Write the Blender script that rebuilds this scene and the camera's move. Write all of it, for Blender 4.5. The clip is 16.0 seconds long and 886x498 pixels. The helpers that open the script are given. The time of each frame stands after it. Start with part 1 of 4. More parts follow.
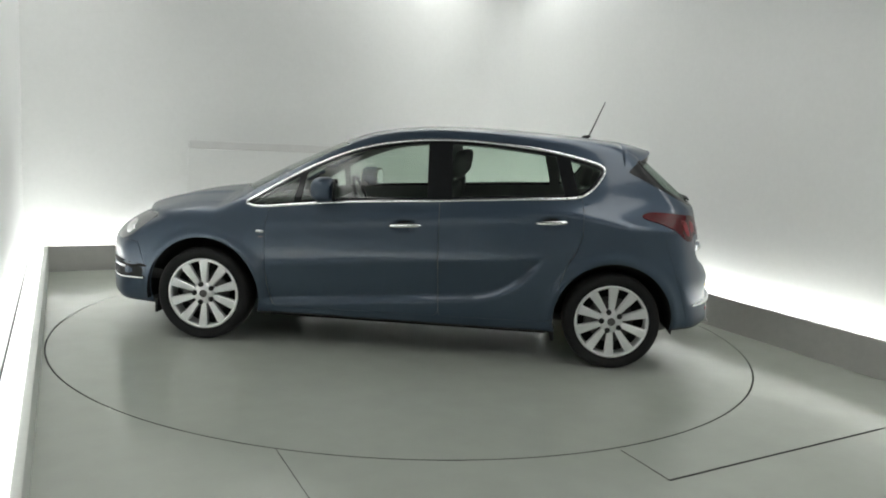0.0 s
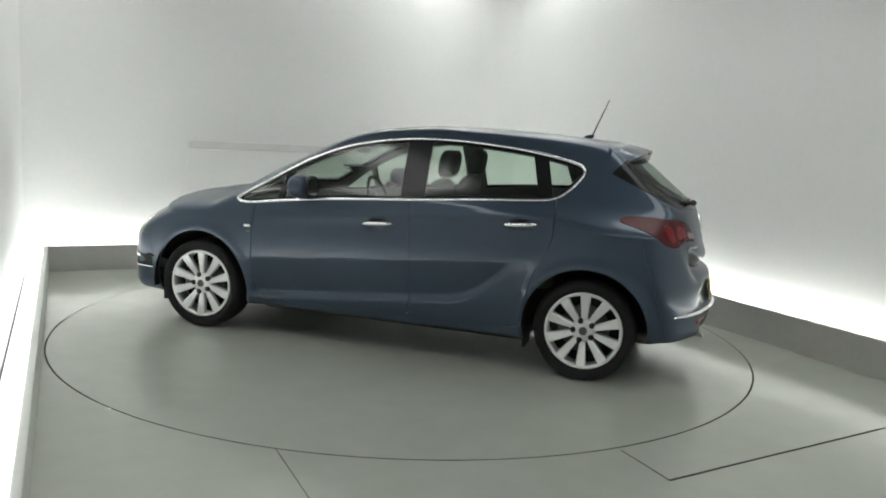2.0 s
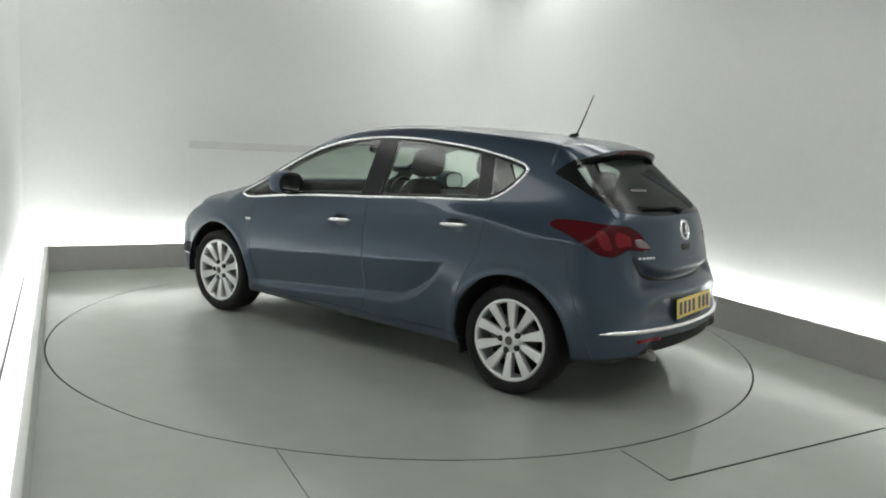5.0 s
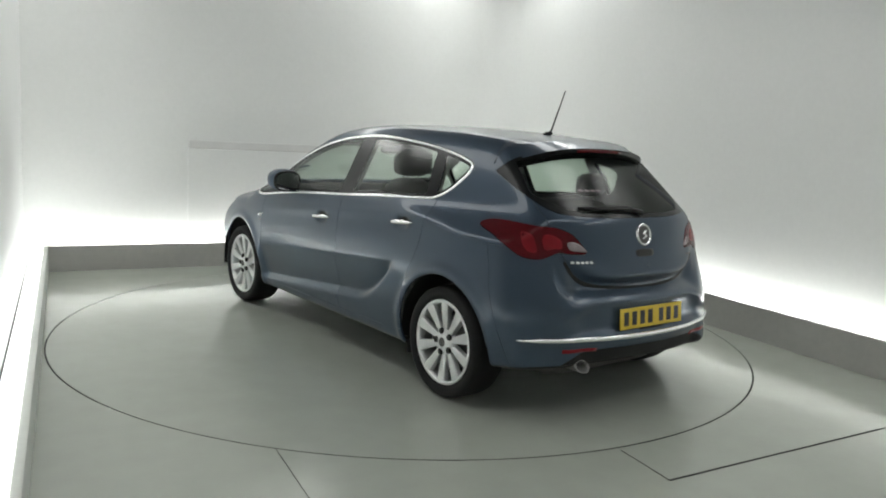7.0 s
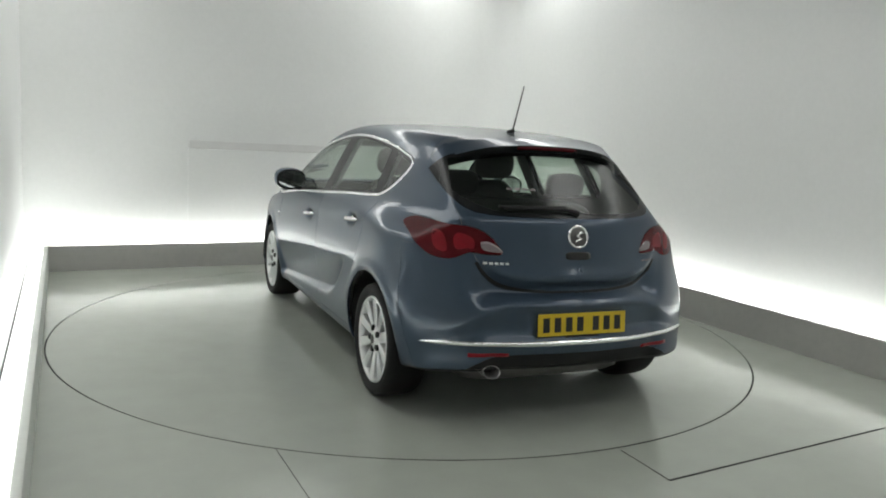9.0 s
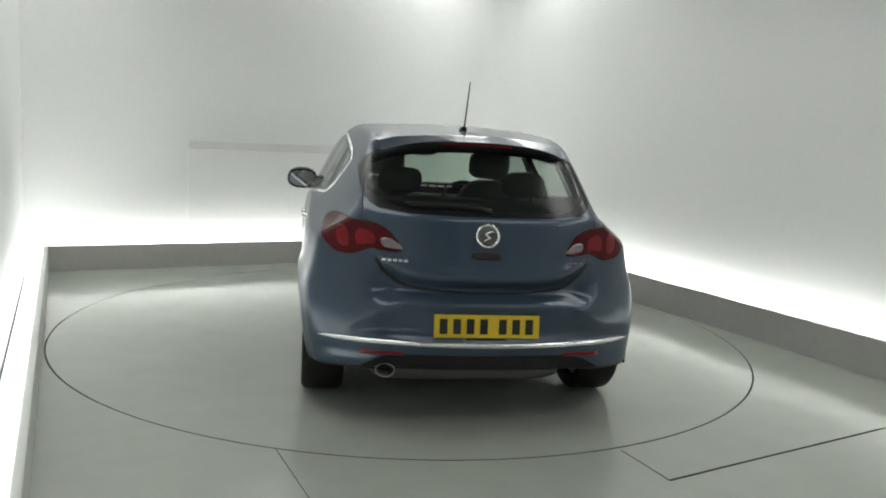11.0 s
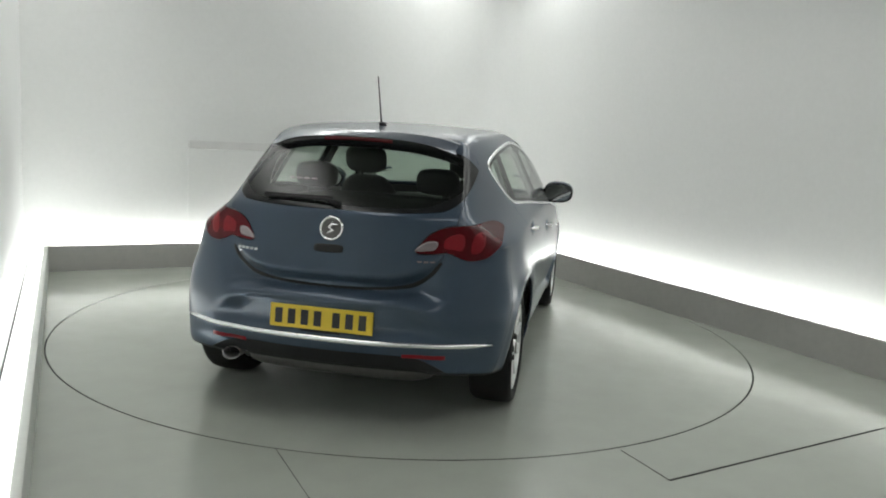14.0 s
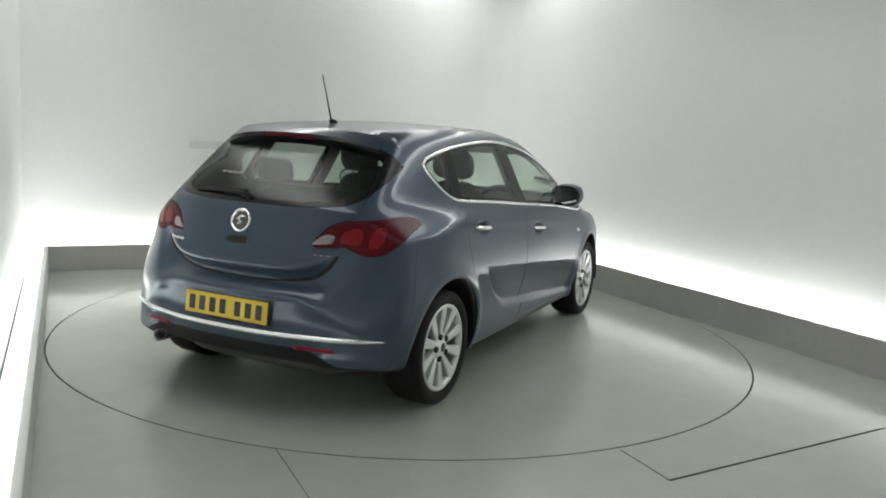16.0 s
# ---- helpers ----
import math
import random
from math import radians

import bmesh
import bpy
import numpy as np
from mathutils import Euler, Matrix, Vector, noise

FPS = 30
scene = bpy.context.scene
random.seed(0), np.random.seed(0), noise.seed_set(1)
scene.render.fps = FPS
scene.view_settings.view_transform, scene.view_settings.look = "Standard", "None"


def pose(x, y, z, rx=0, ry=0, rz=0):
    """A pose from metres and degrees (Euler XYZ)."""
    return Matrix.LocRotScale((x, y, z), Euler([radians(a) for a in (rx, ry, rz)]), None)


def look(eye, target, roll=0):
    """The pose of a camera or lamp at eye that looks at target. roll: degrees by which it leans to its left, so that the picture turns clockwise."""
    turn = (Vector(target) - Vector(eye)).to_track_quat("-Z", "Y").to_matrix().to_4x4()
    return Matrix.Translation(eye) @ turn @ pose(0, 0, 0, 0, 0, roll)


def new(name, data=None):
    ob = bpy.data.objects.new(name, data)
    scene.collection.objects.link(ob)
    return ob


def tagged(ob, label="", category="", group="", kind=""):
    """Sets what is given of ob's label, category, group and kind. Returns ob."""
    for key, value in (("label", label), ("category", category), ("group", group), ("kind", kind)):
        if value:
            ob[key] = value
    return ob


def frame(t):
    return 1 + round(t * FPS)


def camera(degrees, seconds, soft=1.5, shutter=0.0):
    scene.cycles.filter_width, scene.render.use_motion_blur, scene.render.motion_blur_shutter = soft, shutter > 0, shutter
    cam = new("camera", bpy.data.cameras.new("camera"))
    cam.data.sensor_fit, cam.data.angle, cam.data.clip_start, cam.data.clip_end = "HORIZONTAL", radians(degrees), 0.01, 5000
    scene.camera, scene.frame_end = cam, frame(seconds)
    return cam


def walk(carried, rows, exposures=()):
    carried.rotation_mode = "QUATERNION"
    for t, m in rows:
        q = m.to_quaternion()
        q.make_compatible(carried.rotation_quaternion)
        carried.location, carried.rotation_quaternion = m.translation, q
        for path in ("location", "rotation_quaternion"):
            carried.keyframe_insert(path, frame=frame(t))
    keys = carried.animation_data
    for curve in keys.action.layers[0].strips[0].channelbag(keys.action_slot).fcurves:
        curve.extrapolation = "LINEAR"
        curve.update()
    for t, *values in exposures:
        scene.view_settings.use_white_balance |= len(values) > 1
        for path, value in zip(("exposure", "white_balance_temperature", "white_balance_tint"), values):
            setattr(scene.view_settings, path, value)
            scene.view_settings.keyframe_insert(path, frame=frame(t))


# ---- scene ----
# camera: fixed on a stand beside the left wall, turned 3 degrees
cam = camera(59.27, 16.0, soft=1.9)
EYE = (0.0, 0.0, 1.44)
CAM = look(EYE, (0.0, 5.0, 1.44 - 5.0 * math.tan(radians(8.333))), 3.17)
walk(cam, [(0.0, CAM), (16.0, CAM)])

# room axes: U along the back wall, N towards the back wall
UA = radians(30.5)
ROOM = pose(0, 0, 0, 0, 0, 30.5)
TABLE = (-0.237, 5.739)
TABLE_R = 2.436
CAR_OFF = (-0.051, -0.104)
TURN = [(0.0, 176.35), (1.5, 166.36), (3.5, 152.87), (7.0, 128.05), (9.0, 114.22), (12.5, 89.14), (14.5, 74.69), (16.0, 64.2)]


def turn_pose(a, off):
    c, s = math.cos(radians(a)), math.sin(radians(a))
    return pose(TABLE[0] + c * off[0] - s * off[1], TABLE[1] + s * off[0] + c * off[1], 0.0, 0, 0, a)


# ---- light ----
world = bpy.data.worlds.new("world")
scene.world = world
world.use_nodes = True
world.node_tree.nodes["Background"].inputs[0].default_value = (0.8, 0.85, 0.9, 1)
world.node_tree.nodes["Background"].inputs[1].default_value = 0.02
scene.view_settings.exposure = 0.0
STRIP_LOW, STRIP_TOP, SOFTBOX, CORNER = 26.0, 9.0, 3.0, 5.0


# ---- materials ----
def material(name, base, rough=0.5, metal=0.0, vary=0.06, grain=40.0, bump=0.0, coat=0.0, spec=0.5, large=1.5, rough_vary=0.0):
    m = bpy.data.materials.new(name)
    m.use_nodes = True
    nt = m.node_tree
    b = nt.nodes["Principled BSDF"]
    b.inputs["Roughness"].default_value = rough
    b.inputs["Metallic"].default_value = metal
    b.inputs["Coat Weight"].default_value = coat
    b.inputs["Coat Roughness"].default_value = 0.09
    b.inputs["Specular IOR Level"].default_value = spec
    tc = nt.nodes.new("ShaderNodeTexCoord")
    fine = nt.nodes.new("ShaderNodeTexNoise")
    fine.inputs["Scale"].default_value, fine.inputs["Detail"].default_value = grain, 4
    wide = nt.nodes.new("ShaderNodeTexNoise")
    wide.inputs["Scale"].default_value, wide.inputs["Detail"].default_value = large, 5
    for n in (fine, wide):
        nt.links.new(tc.outputs["Object"], n.inputs["Vector"])
    add = nt.nodes.new("ShaderNodeMath")
    add.operation = "ADD"
    nt.links.new(fine.outputs["Fac"], add.inputs[0])
    nt.links.new(wide.outputs["Fac"], add.inputs[1])
    rng = nt.nodes.new("ShaderNodeMapRange")
    rng.inputs[1].default_value, rng.inputs[2].default_value = 0.6, 1.4
    rng.inputs[3].default_value, rng.inputs[4].default_value = 1 - vary, 1 + vary
    nt.links.new(add.outputs[0], rng.inputs[0])
    mix = nt.nodes.new("ShaderNodeVectorMath")
    mix.operation = "SCALE"
    mix.inputs[0].default_value = base
    nt.links.new(rng.outputs[0], mix.inputs["Scale"])
    nt.links.new(mix.outputs[0], b.inputs["Base Color"])
    if rough_vary:
        rr = nt.nodes.new("ShaderNodeMapRange")
        rr.inputs[1].default_value, rr.inputs[2].default_value = 0.3, 0.7
        rr.inputs[3].default_value, rr.inputs[4].default_value = rough - rough_vary, rough + rough_vary
        nt.links.new(wide.outputs["Fac"], rr.inputs[0])
        nt.links.new(rr.outputs[0], b.inputs["Roughness"])
    if bump:
        bp = nt.nodes.new("ShaderNodeBump")
        bp.inputs["Strength"].default_value, bp.inputs["Distance"].default_value = bump, 0.002
        nt.links.new(fine.outputs["Fac"], bp.inputs["Height"])
        nt.links.new(bp.outputs[0], b.inputs["Normal"])
    return m


def glow(name, colour, strength):
    m = bpy.data.materials.new(name)
    m.use_nodes = True
    b = m.node_tree.nodes["Principled BSDF"]
    b.inputs["Base Color"].default_value = (0.8, 0.8, 0.8, 1)
    b.inputs["Emission Color"].default_value = (*colour, 1)
    b.inputs["Emission Strength"].default_value = strength
    return m


M_WALL = material("white_wall_paint", (0.80, 0.81, 0.80), 0.55, vary=0.025, grain=25, bump=0.03, large=0.7)
M_FLOOR = material("grey_epoxy_floor", (0.385, 0.408, 0.366), 0.17, spec=0.75, vary=0.06, grain=5, large=0.8, rough_vary=0.05)
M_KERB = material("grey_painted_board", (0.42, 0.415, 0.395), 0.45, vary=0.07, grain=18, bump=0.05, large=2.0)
M_KERB_PALE = material("paler_kerb_board", (0.55, 0.57, 0.54), 0.45, vary=0.05, grain=18, bump=0.05)
M_SHADE_BAND = material("shade_band_grey", (0.68, 0.68, 0.67), 0.5, vary=0.06, grain=7, large=2.0)
M_SEAM = material("dark_floor_joint", (0.02, 0.022, 0.02), 0.8, vary=0.2)
M_BOUNCE = material("pale_bounce_wall", (0.62, 0.63, 0.62), 0.6, vary=0.1, grain=12)
M_CEIL = material("grey_ceiling_board", (0.16, 0.16, 0.16), 0.7, vary=0.04)
M_LED = glow("led_strip", (0.98, 1.0, 0.97), STRIP_LOW)
M_LED_TOP = glow("led_strip_top", (0.98, 1.0, 0.97), STRIP_TOP)
M_CORNER = glow("downlight", (0.99, 1.0, 0.965), CORNER)
M_SOFT = glow("softbox_diffuser", (0.99, 1.0, 0.965), SOFTBOX)


# ---- mesh helpers ----
def mesh_object(name, bm, mat, parent=None, smooth=False):
    me = bpy.data.meshes.new(name)
    if smooth:
        for f in bm.faces:
            f.smooth = True
    bm.to_mesh(me)
    bm.free()
    for m in (mat if isinstance(mat, (list, tuple)) else [mat]):
        me.materials.append(m)
    ob = new(name, me)
    ob.parent = parent
    return ob


def part(name, bm, mat, parent, label="", smooth=False):
    return tagged(mesh_object(name, bm, mat, parent, smooth), label)


def box(bm, lo, hi, bevel=0.0, m=None):
    vs = [bm.verts.new((x, y, z)) for x in (lo[0], hi[0]) for y in (lo[1], hi[1]) for z in (lo[2], hi[2])]
    fs = [bm.faces.new([vs[i] for i in q]) for q in ((0, 1, 3, 2), (4, 6, 7, 5), (0, 4, 5, 1), (2, 3, 7, 6), (0, 2, 6, 4), (1, 5, 7, 3))]
    if bevel:
        es = {e for f in fs for e in f.edges}
        r = bmesh.ops.bevel(bm, geom=list(es), offset=bevel, segments=2, affect="EDGES", profile=0.5)
        vs = list({v for f in r["faces"] for v in f.verts} | {v for v in vs if v.is_valid})
    if m is not None:
        bmesh.ops.transform(bm, matrix=m, verts=vs)
    return vs


def prism(bm, outline, z0, z1):
    """An upright prism over a plan outline."""
    lo = [bm.verts.new((x, y, z0)) for x, y in outline]
    hi = [bm.verts.new((x, y, z1)) for x, y in outline]
    n = len(outline)
    bm.faces.new(hi)
    bm.faces.new(lo[::-1])
    for i in range(n):
        j = (i + 1) % n
        bm.faces.new((lo[i], lo[j], hi[j], hi[i]))


def setting(name, bm, mat, label, category, smooth=False):
    ob = mesh_object(name, bm, mat, None, smooth)
    ob.matrix_basis = ROOM
    return tagged(ob, label, category, kind="structure")


# ---- room (in room axes: u, n) ----
KL0, KB = 0.455, 7.865               # inner faces of the kerbs
SLANT, SLANT_R = 0.075, 0.045          # the side kerbs lean off square
N0 = -1.6                              # wall behind the camera
GAP = 0.19
KH = 0.235
ZC = 3.3


def left(n, off=0.0):
    return KL0 - (KB - n) * SLANT - off


def right(n, off=0.0):
    return 5.06 + SLANT_R * (n - 2.8) + off


# floor round the table: one sheet with a round opening
bm = bmesh.new()
tu = math.cos(UA) * TABLE[0] + math.sin(UA) * TABLE[1]
tn = -math.sin(UA) * TABLE[0] + math.cos(UA) * TABLE[1]
SEG = 180
ring, outer = [], []
for i in range(SEG):
    a = 2 * math.pi * i / SEG
    c, s = math.cos(a), math.sin(a)
    ring.append(bm.verts.new((tu + (TABLE_R + 0.010) * c, tn + (TABLE_R + 0.010) * s, 0)))
    k = min(9.0 / max(abs(c), 1e-6), 9.0 / max(abs(s), 1e-6))
    outer.append(bm.verts.new((tu + k * c, tn + k * s, 0)))
low = [bm.verts.new((v.co.x, v.co.y, -0.06)) for v in ring]
for i in range(SEG):
    j = (i + 1) % SEG
    bm.faces.new((ring[i], outer[i], outer[j], ring[j]))
    bm.faces.new((low[i], ring[i], ring[j], low[j]))
setting("floor", bm, M_FLOOR, "grey-green glossy epoxy floor with thin joints round the turntable", "floor")
bm = bmesh.new()
prism(bm, [(tu + 2.6 * math.cos(2 * math.pi * i / 60), tn + 2.6 * math.sin(2 * math.pi * i / 60)) for i in range(60)], -0.12, -0.06)
setting("floor_pit", bm, M_SEAM, "dark pit floor below the turntable gap", "pit")


def joint(name, a, b, w):
    (ax, ay), (bx, by) = a, b
    l = math.hypot(bx - ax, by - ay)
    dx, dy = -(by - ay) / l * w / 2, (bx - ax) / l * w / 2
    bm = bmesh.new()
    prism(bm, [(ax - dx, ay - dy), (bx - dx, by - dy), (bx + dx, by + dy), (ax + dx, ay + dy)], 0.0005, 0.003)
    ob = mesh_object(name, bm, M_SEAM)
    tagged(ob, "thin dark joint line in the grey epoxy floor", "floor joint", kind="structure")


joint("floor_joint", (-0.70, 3.33), (-0.42, 2.78), 0.002)
joint("floor_joint", (1.045, 3.231), (2.40, 4.03), 0.009)
joint("floor_joint", (0.90, 3.54), (1.045, 3.231), 0.0015)
joint("floor_joint", (2.40, 4.03), (2.9, 4.28), 0.0025)

# walls, one piece each, with thickness
WL, WB, WR = left(KB, GAP), KB + GAP, right(KB, GAP)
WS = right(N0, GAP)
bm = bmesh.new()
prism(bm, [(left(N0, GAP), N0), (WL, WB), (WL - 0.15, WB), (left(N0, GAP) - 0.15, N0)], -0.02, ZC)
setting("wall_west", bm, M_WALL, "smooth white studio wall beside the camera", "wall")
bm = bmesh.new()
R = 0.35
arc = [(WR - R + R * math.sin(radians(a)), WB - R + R * math.cos(radians(a))) for a in range(0, 91, 6)]
prism(bm, [(WL - 0.15, WB)] + arc + [(WR, WB + 0.15), (WL - 0.15, WB + 0.15)], -0.02, ZC)
setting("wall_north", bm, M_WALL, "smooth white studio back wall with a rounded corner", "wall")
bm = bmesh.new()
prism(bm, [(WS, N0), (WR, WB - R), (WR + 0.15, WB - R), (WS + 0.15, N0)], -0.02, ZC)
setting("wall_east", bm, M_WALL, "smooth white studio wall with a light trough below", "wall")
# unseen wall, kept pale to bounce light onto the car
bm = bmesh.new()
prism(bm, [(left(N0, GAP) - 0.15, N0 - 0.15), (WS + 0.15, N0 - 0.15), (WS + 0.15, N0), (left(N0, GAP) - 0.15, N0)], -0.02, ZC)
setting("wall_south", bm, M_BOUNCE, "unseen pale grey wall behind the camera, bounces light", "wall")
bm = bmesh.new()
prism(bm, [(-1.5, N0 - 0.15), (WR + 0.15, N0 - 0.15), (WR + 0.15, WB + 0.15), (-1.5, WB + 0.15)], ZC, ZC + 0.1)
setting("ceiling", bm, M_CEIL, "grey studio ceiling", "ceiling")


# kerbs with a shelf behind, which holds the light strip
def kerb(name, outline, label, mat, h=KH):
    bm = bmesh.new()
    prism(bm, outline, 0.0, h)
    bmesh.ops.bevel(bm, geom=[e for e in bm.edges if all(v.co.z > h - 0.001 for v in e.verts)], offset=0.004, segments=2, affect="EDGES")
    return setting(name, bm, mat, label, "kerb")


T = 0.035
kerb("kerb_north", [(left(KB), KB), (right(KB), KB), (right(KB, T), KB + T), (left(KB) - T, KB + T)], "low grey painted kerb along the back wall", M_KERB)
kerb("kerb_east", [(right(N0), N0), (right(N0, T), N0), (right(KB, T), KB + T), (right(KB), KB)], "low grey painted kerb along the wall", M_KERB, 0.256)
# the west kerb has a paler base colour than the other two
kerb("kerb_west", [(left(N0), N0), (left(KB), KB), (left(KB) - T, KB + T), (left(N0) - T, N0)], "low paler kerb beside the light trough", M_KERB_PALE)


def shelf(name, outline):
    bm = bmesh.new()
    prism(bm, outline, 0.0, KH - 0.05)
    return setting(name, bm, M_WALL, "white light trough behind the kerb", "trough")


shelf("trough_north", [(left(KB) - T, KB + T), (right(KB, T), KB + T), (WR, WB), (WL, WB)])
shelf("trough_east", [(right(N0, T), N0), (WS, N0), (WR, WB), (right(KB, T), KB + T)])
shelf("trough_west", [(left(N0, GAP), N0), (left(N0) - T, N0), (left(KB) - T, KB + T), (WL, WB)])


def strip(name, a, b, w, z0, z1, mat, label):
    (ax, ay), (bx, by) = a, b
    l = math.hypot(bx - ax, by - ay)
    dx, dy = -(by - ay) / l * w / 2, (bx - ax) / l * w / 2
    bm = bmesh.new()
    prism(bm, [(ax - dx, ay - dy), (bx - dx, by - dy), (bx + dx, by + dy), (ax + dx, ay + dy)], z0, z1)
    ob = mesh_object(name, bm, mat)
    ob.matrix_basis = ROOM
    return tagged(ob, label, "led strip")


LZ = KH - 0.05
strip("led_strip", (left(KB) + 0.0, KB + 0.09), (right(KB, 0.05), KB + 0.09), 0.03, LZ, LZ + 0.02, M_LED, "bright white LED strip in the trough behind the kerb")
strip("led_strip", (right(N0 + 0.1, 0.09), N0 + 0.1), (right(KB + 0.05, 0.09), KB + 0.05), 0.03, LZ, LZ + 0.02, M_LED, "bright white LED strip in the trough behind the kerb")
strip("led_strip", (left(N0 + 0.1, 0.09), N0 + 0.1), (left(KB - 0.05, 0.09), KB - 0.05), 0.03, LZ, LZ + 0.02, M_LED, "bright white LED strip in the trough behind the kerb")
# unseen lights under the ceiling: strips along the wall tops, then three long panels added round the table
TZ = ZC - 0.06
for a, b, w in (((0.9, WB - 0.14), (3.2, WB - 0.14), 0.085), ((3.3, WB - 0.14), (4.85, WB - 0.14), 0.10),
                ((right(5.2, GAP - 0.14), 5.2), (right(7.3, GAP - 0.14), 7.3), 0.09),
                # this near strip is added to brighten the right of the tailgate
                ((right(N0 + 0.4, GAP - 0.14), N0 + 0.4), (right(5.1, GAP - 0.14), 5.1), 0.05)):
    strip("ceiling_strip", a, b, w, TZ, ZC, M_LED_TOP, "unseen white LED strip along the top of the wall")


# added panel, its deep frame keeps light off the walls
def softbox(u, n, lu, ln, z):
    ob = new("fill_panel")
    ob.matrix_basis = ROOM @ pose(u, n, z)
    tagged(ob, "unseen long narrow white panel added under the ceiling for light", "ceiling light", "ceiling light panels")
    bm = bmesh.new()
    box(bm, (-lu / 2, -ln / 2, 0.0), (lu / 2, ln / 2, 0.02))
    part("diffuser", bm, M_SOFT, ob, "glowing white diffuser")
    for sx, sy, ex, ey in ((-1, 0, 0.015, ln / 2 + 0.03), (1, 0, 0.015, ln / 2 + 0.03), (0, -1, lu / 2, 0.015), (0, 1, lu / 2, 0.015)):
        bm = bmesh.new()
        cx, cy = sx * (lu / 2 + 0.015), sy * (ln / 2 + 0.015)
        box(bm, (cx - ex, cy - ey, -0.20), (cx + ex, cy + ey, 0.08), 0.003)
        part("frame", bm, M_CEIL, ob)
    return ob


softbox(0.70, 4.6, 0.68, 4.6, ZC - 0.09)
softbox(3.95, 4.2, 0.70, 4.6, ZC - 0.09)
softbox(2.6, 1.0, 3.0, 0.75, ZC - 0.09)


# unseen round ceiling lights added near the two far corners, to brighten the walls
def corner_light(u, n):
    ob = new("ceiling_spot")
    ob.matrix_basis = ROOM @ pose(u, n, ZC - 0.05)
    tagged(ob, "unseen round white ceiling light near the corner", "ceiling light", "corner ceiling lights")
    bm = bmesh.new()
    prism(bm, [(0.30 * math.cos(a * math.pi / 12), 0.30 * math.sin(a * math.pi / 12)) for a in range(24)], 0.0, 0.01)
    part("lens", bm, M_CORNER, ob, "glowing round lens")
    bm = bmesh.new()
    prism(bm, [(0.32 * math.cos(a * math.pi / 12), 0.32 * math.sin(a * math.pi / 12)) for a in range(24)], 0.01, 0.05)
    part("housing", bm, M_KERB, ob, "grey housing")


corner_light(0.62, 7.72)
corner_light(4.55, 7.25)


# proud panel on the back wall
bm = bmesh.new()
box(bm, (1.73, WB - 0.012, 0.3), (4.6, WB, 1.165), 0.004)
setting("wall_panel", bm, M_WALL, "white board fixed flat on the back wall", "panel")
# grey strip added above the board, its colour stands in for a shade band
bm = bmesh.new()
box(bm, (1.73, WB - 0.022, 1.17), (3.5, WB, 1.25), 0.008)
setting("wall_shade_band", bm, M_SHADE_BAND, "pale grey strip put on the back wall as a dark shade band", "rail")
# dark shadow gap where the trough meets the wall beside the camera
bm = bmesh.new()
prism(bm, [(left(1.0, 0.157), 1.0), (left(1.0, 0.146), 1.0), (left(7.25, 0.143), 7.25), (left(7.25, 0.152), 7.25)], LZ, LZ + 0.004)
setting("trough_joint", bm, M_SEAM, "thin dark joint in the white light trough", "joint")

# turntable disc
bm = bmesh.new()
prism(bm, [(TABLE_R * math.cos(2 * math.pi * i / SEG), TABLE_R * math.sin(2 * math.pi * i / SEG)) for i in range(SEG)], -0.04, 0.0)
turntable = new("turntable")
part("deck", bm, M_FLOOR, turntable, "grey epoxy-coated round deck")
bm = bmesh.new()
ri = [[bm.verts.new((q * math.cos(2 * math.pi * i / SEG), q * math.sin(2 * math.pi * i / SEG), z)) for i in range(SEG)] for q, z in ((TABLE_R + 0.004, -0.001), (TABLE_R + 0.0005, -0.001), (TABLE_R + 0.0005, -0.04), (TABLE_R + 0.004, -0.04))]
for k in range(4):
    for i in range(SEG):
        j = (i + 1) % SEG
        bm.faces.new((ri[k][i], ri[k][j], ri[(k + 1) % 4][j], ri[(k + 1) % 4][i]))
part("edge_ring", bm, M_SEAM, turntable, "dark steel edge ring")
tagged(turntable, "round grey epoxy-coated turntable flush with the floor", "turntable")

# ---- the car: one shape function, cut into panels ----
def paint_material():
    m = material("blue_metallic_paint", (0.046, 0.069, 0.102), 0.36, 0.35, vary=0.04, grain=900, coat=0.65, spec=0.2, large=2.0)
    return m


def pane_material(name, tint, gloss=0.13, haze=0.06, rim=0.9):
    m = bpy.data.materials.new(name)
    m.use_nodes = True
    nt = m.node_tree
    nt.nodes.remove(nt.nodes["Principled BSDF"])
    tr = nt.nodes.new("ShaderNodeBsdfTransparent")
    tr.inputs[0].default_value = (*tint, 1)
    gl = nt.nodes.new("ShaderNodeBsdfGlossy")
    gl.inputs["Roughness"].default_value = gloss
    lw = nt.nodes.new("ShaderNodeLayerWeight")
    lw.inputs[0].default_value = 0.5
    pw = nt.nodes.new("ShaderNodeMath")
    pw.operation = "POWER"
    pw.inputs[1].default_value = 4.0
    nt.links.new(lw.outputs["Facing"], pw.inputs[0])
    fr = nt.nodes.new("ShaderNodeMath")
    fr.operation = "MULTIPLY_ADD"
    fr.inputs[1].default_value, fr.inputs[2].default_value = rim, haze
    nt.links.new(pw.outputs[0], fr.inputs[0])
    mx = nt.nodes.new("ShaderNodeMixShader")
    nt.links.new(fr.outputs[0], mx.inputs[0])
    nt.links.new(tr.outputs[0], mx.inputs[1])
    nt.links.new(gl.outputs[0], mx.inputs[2])
    nt.links.new(mx.outputs[0], nt.nodes["Material Output"].inputs[0])
    return m


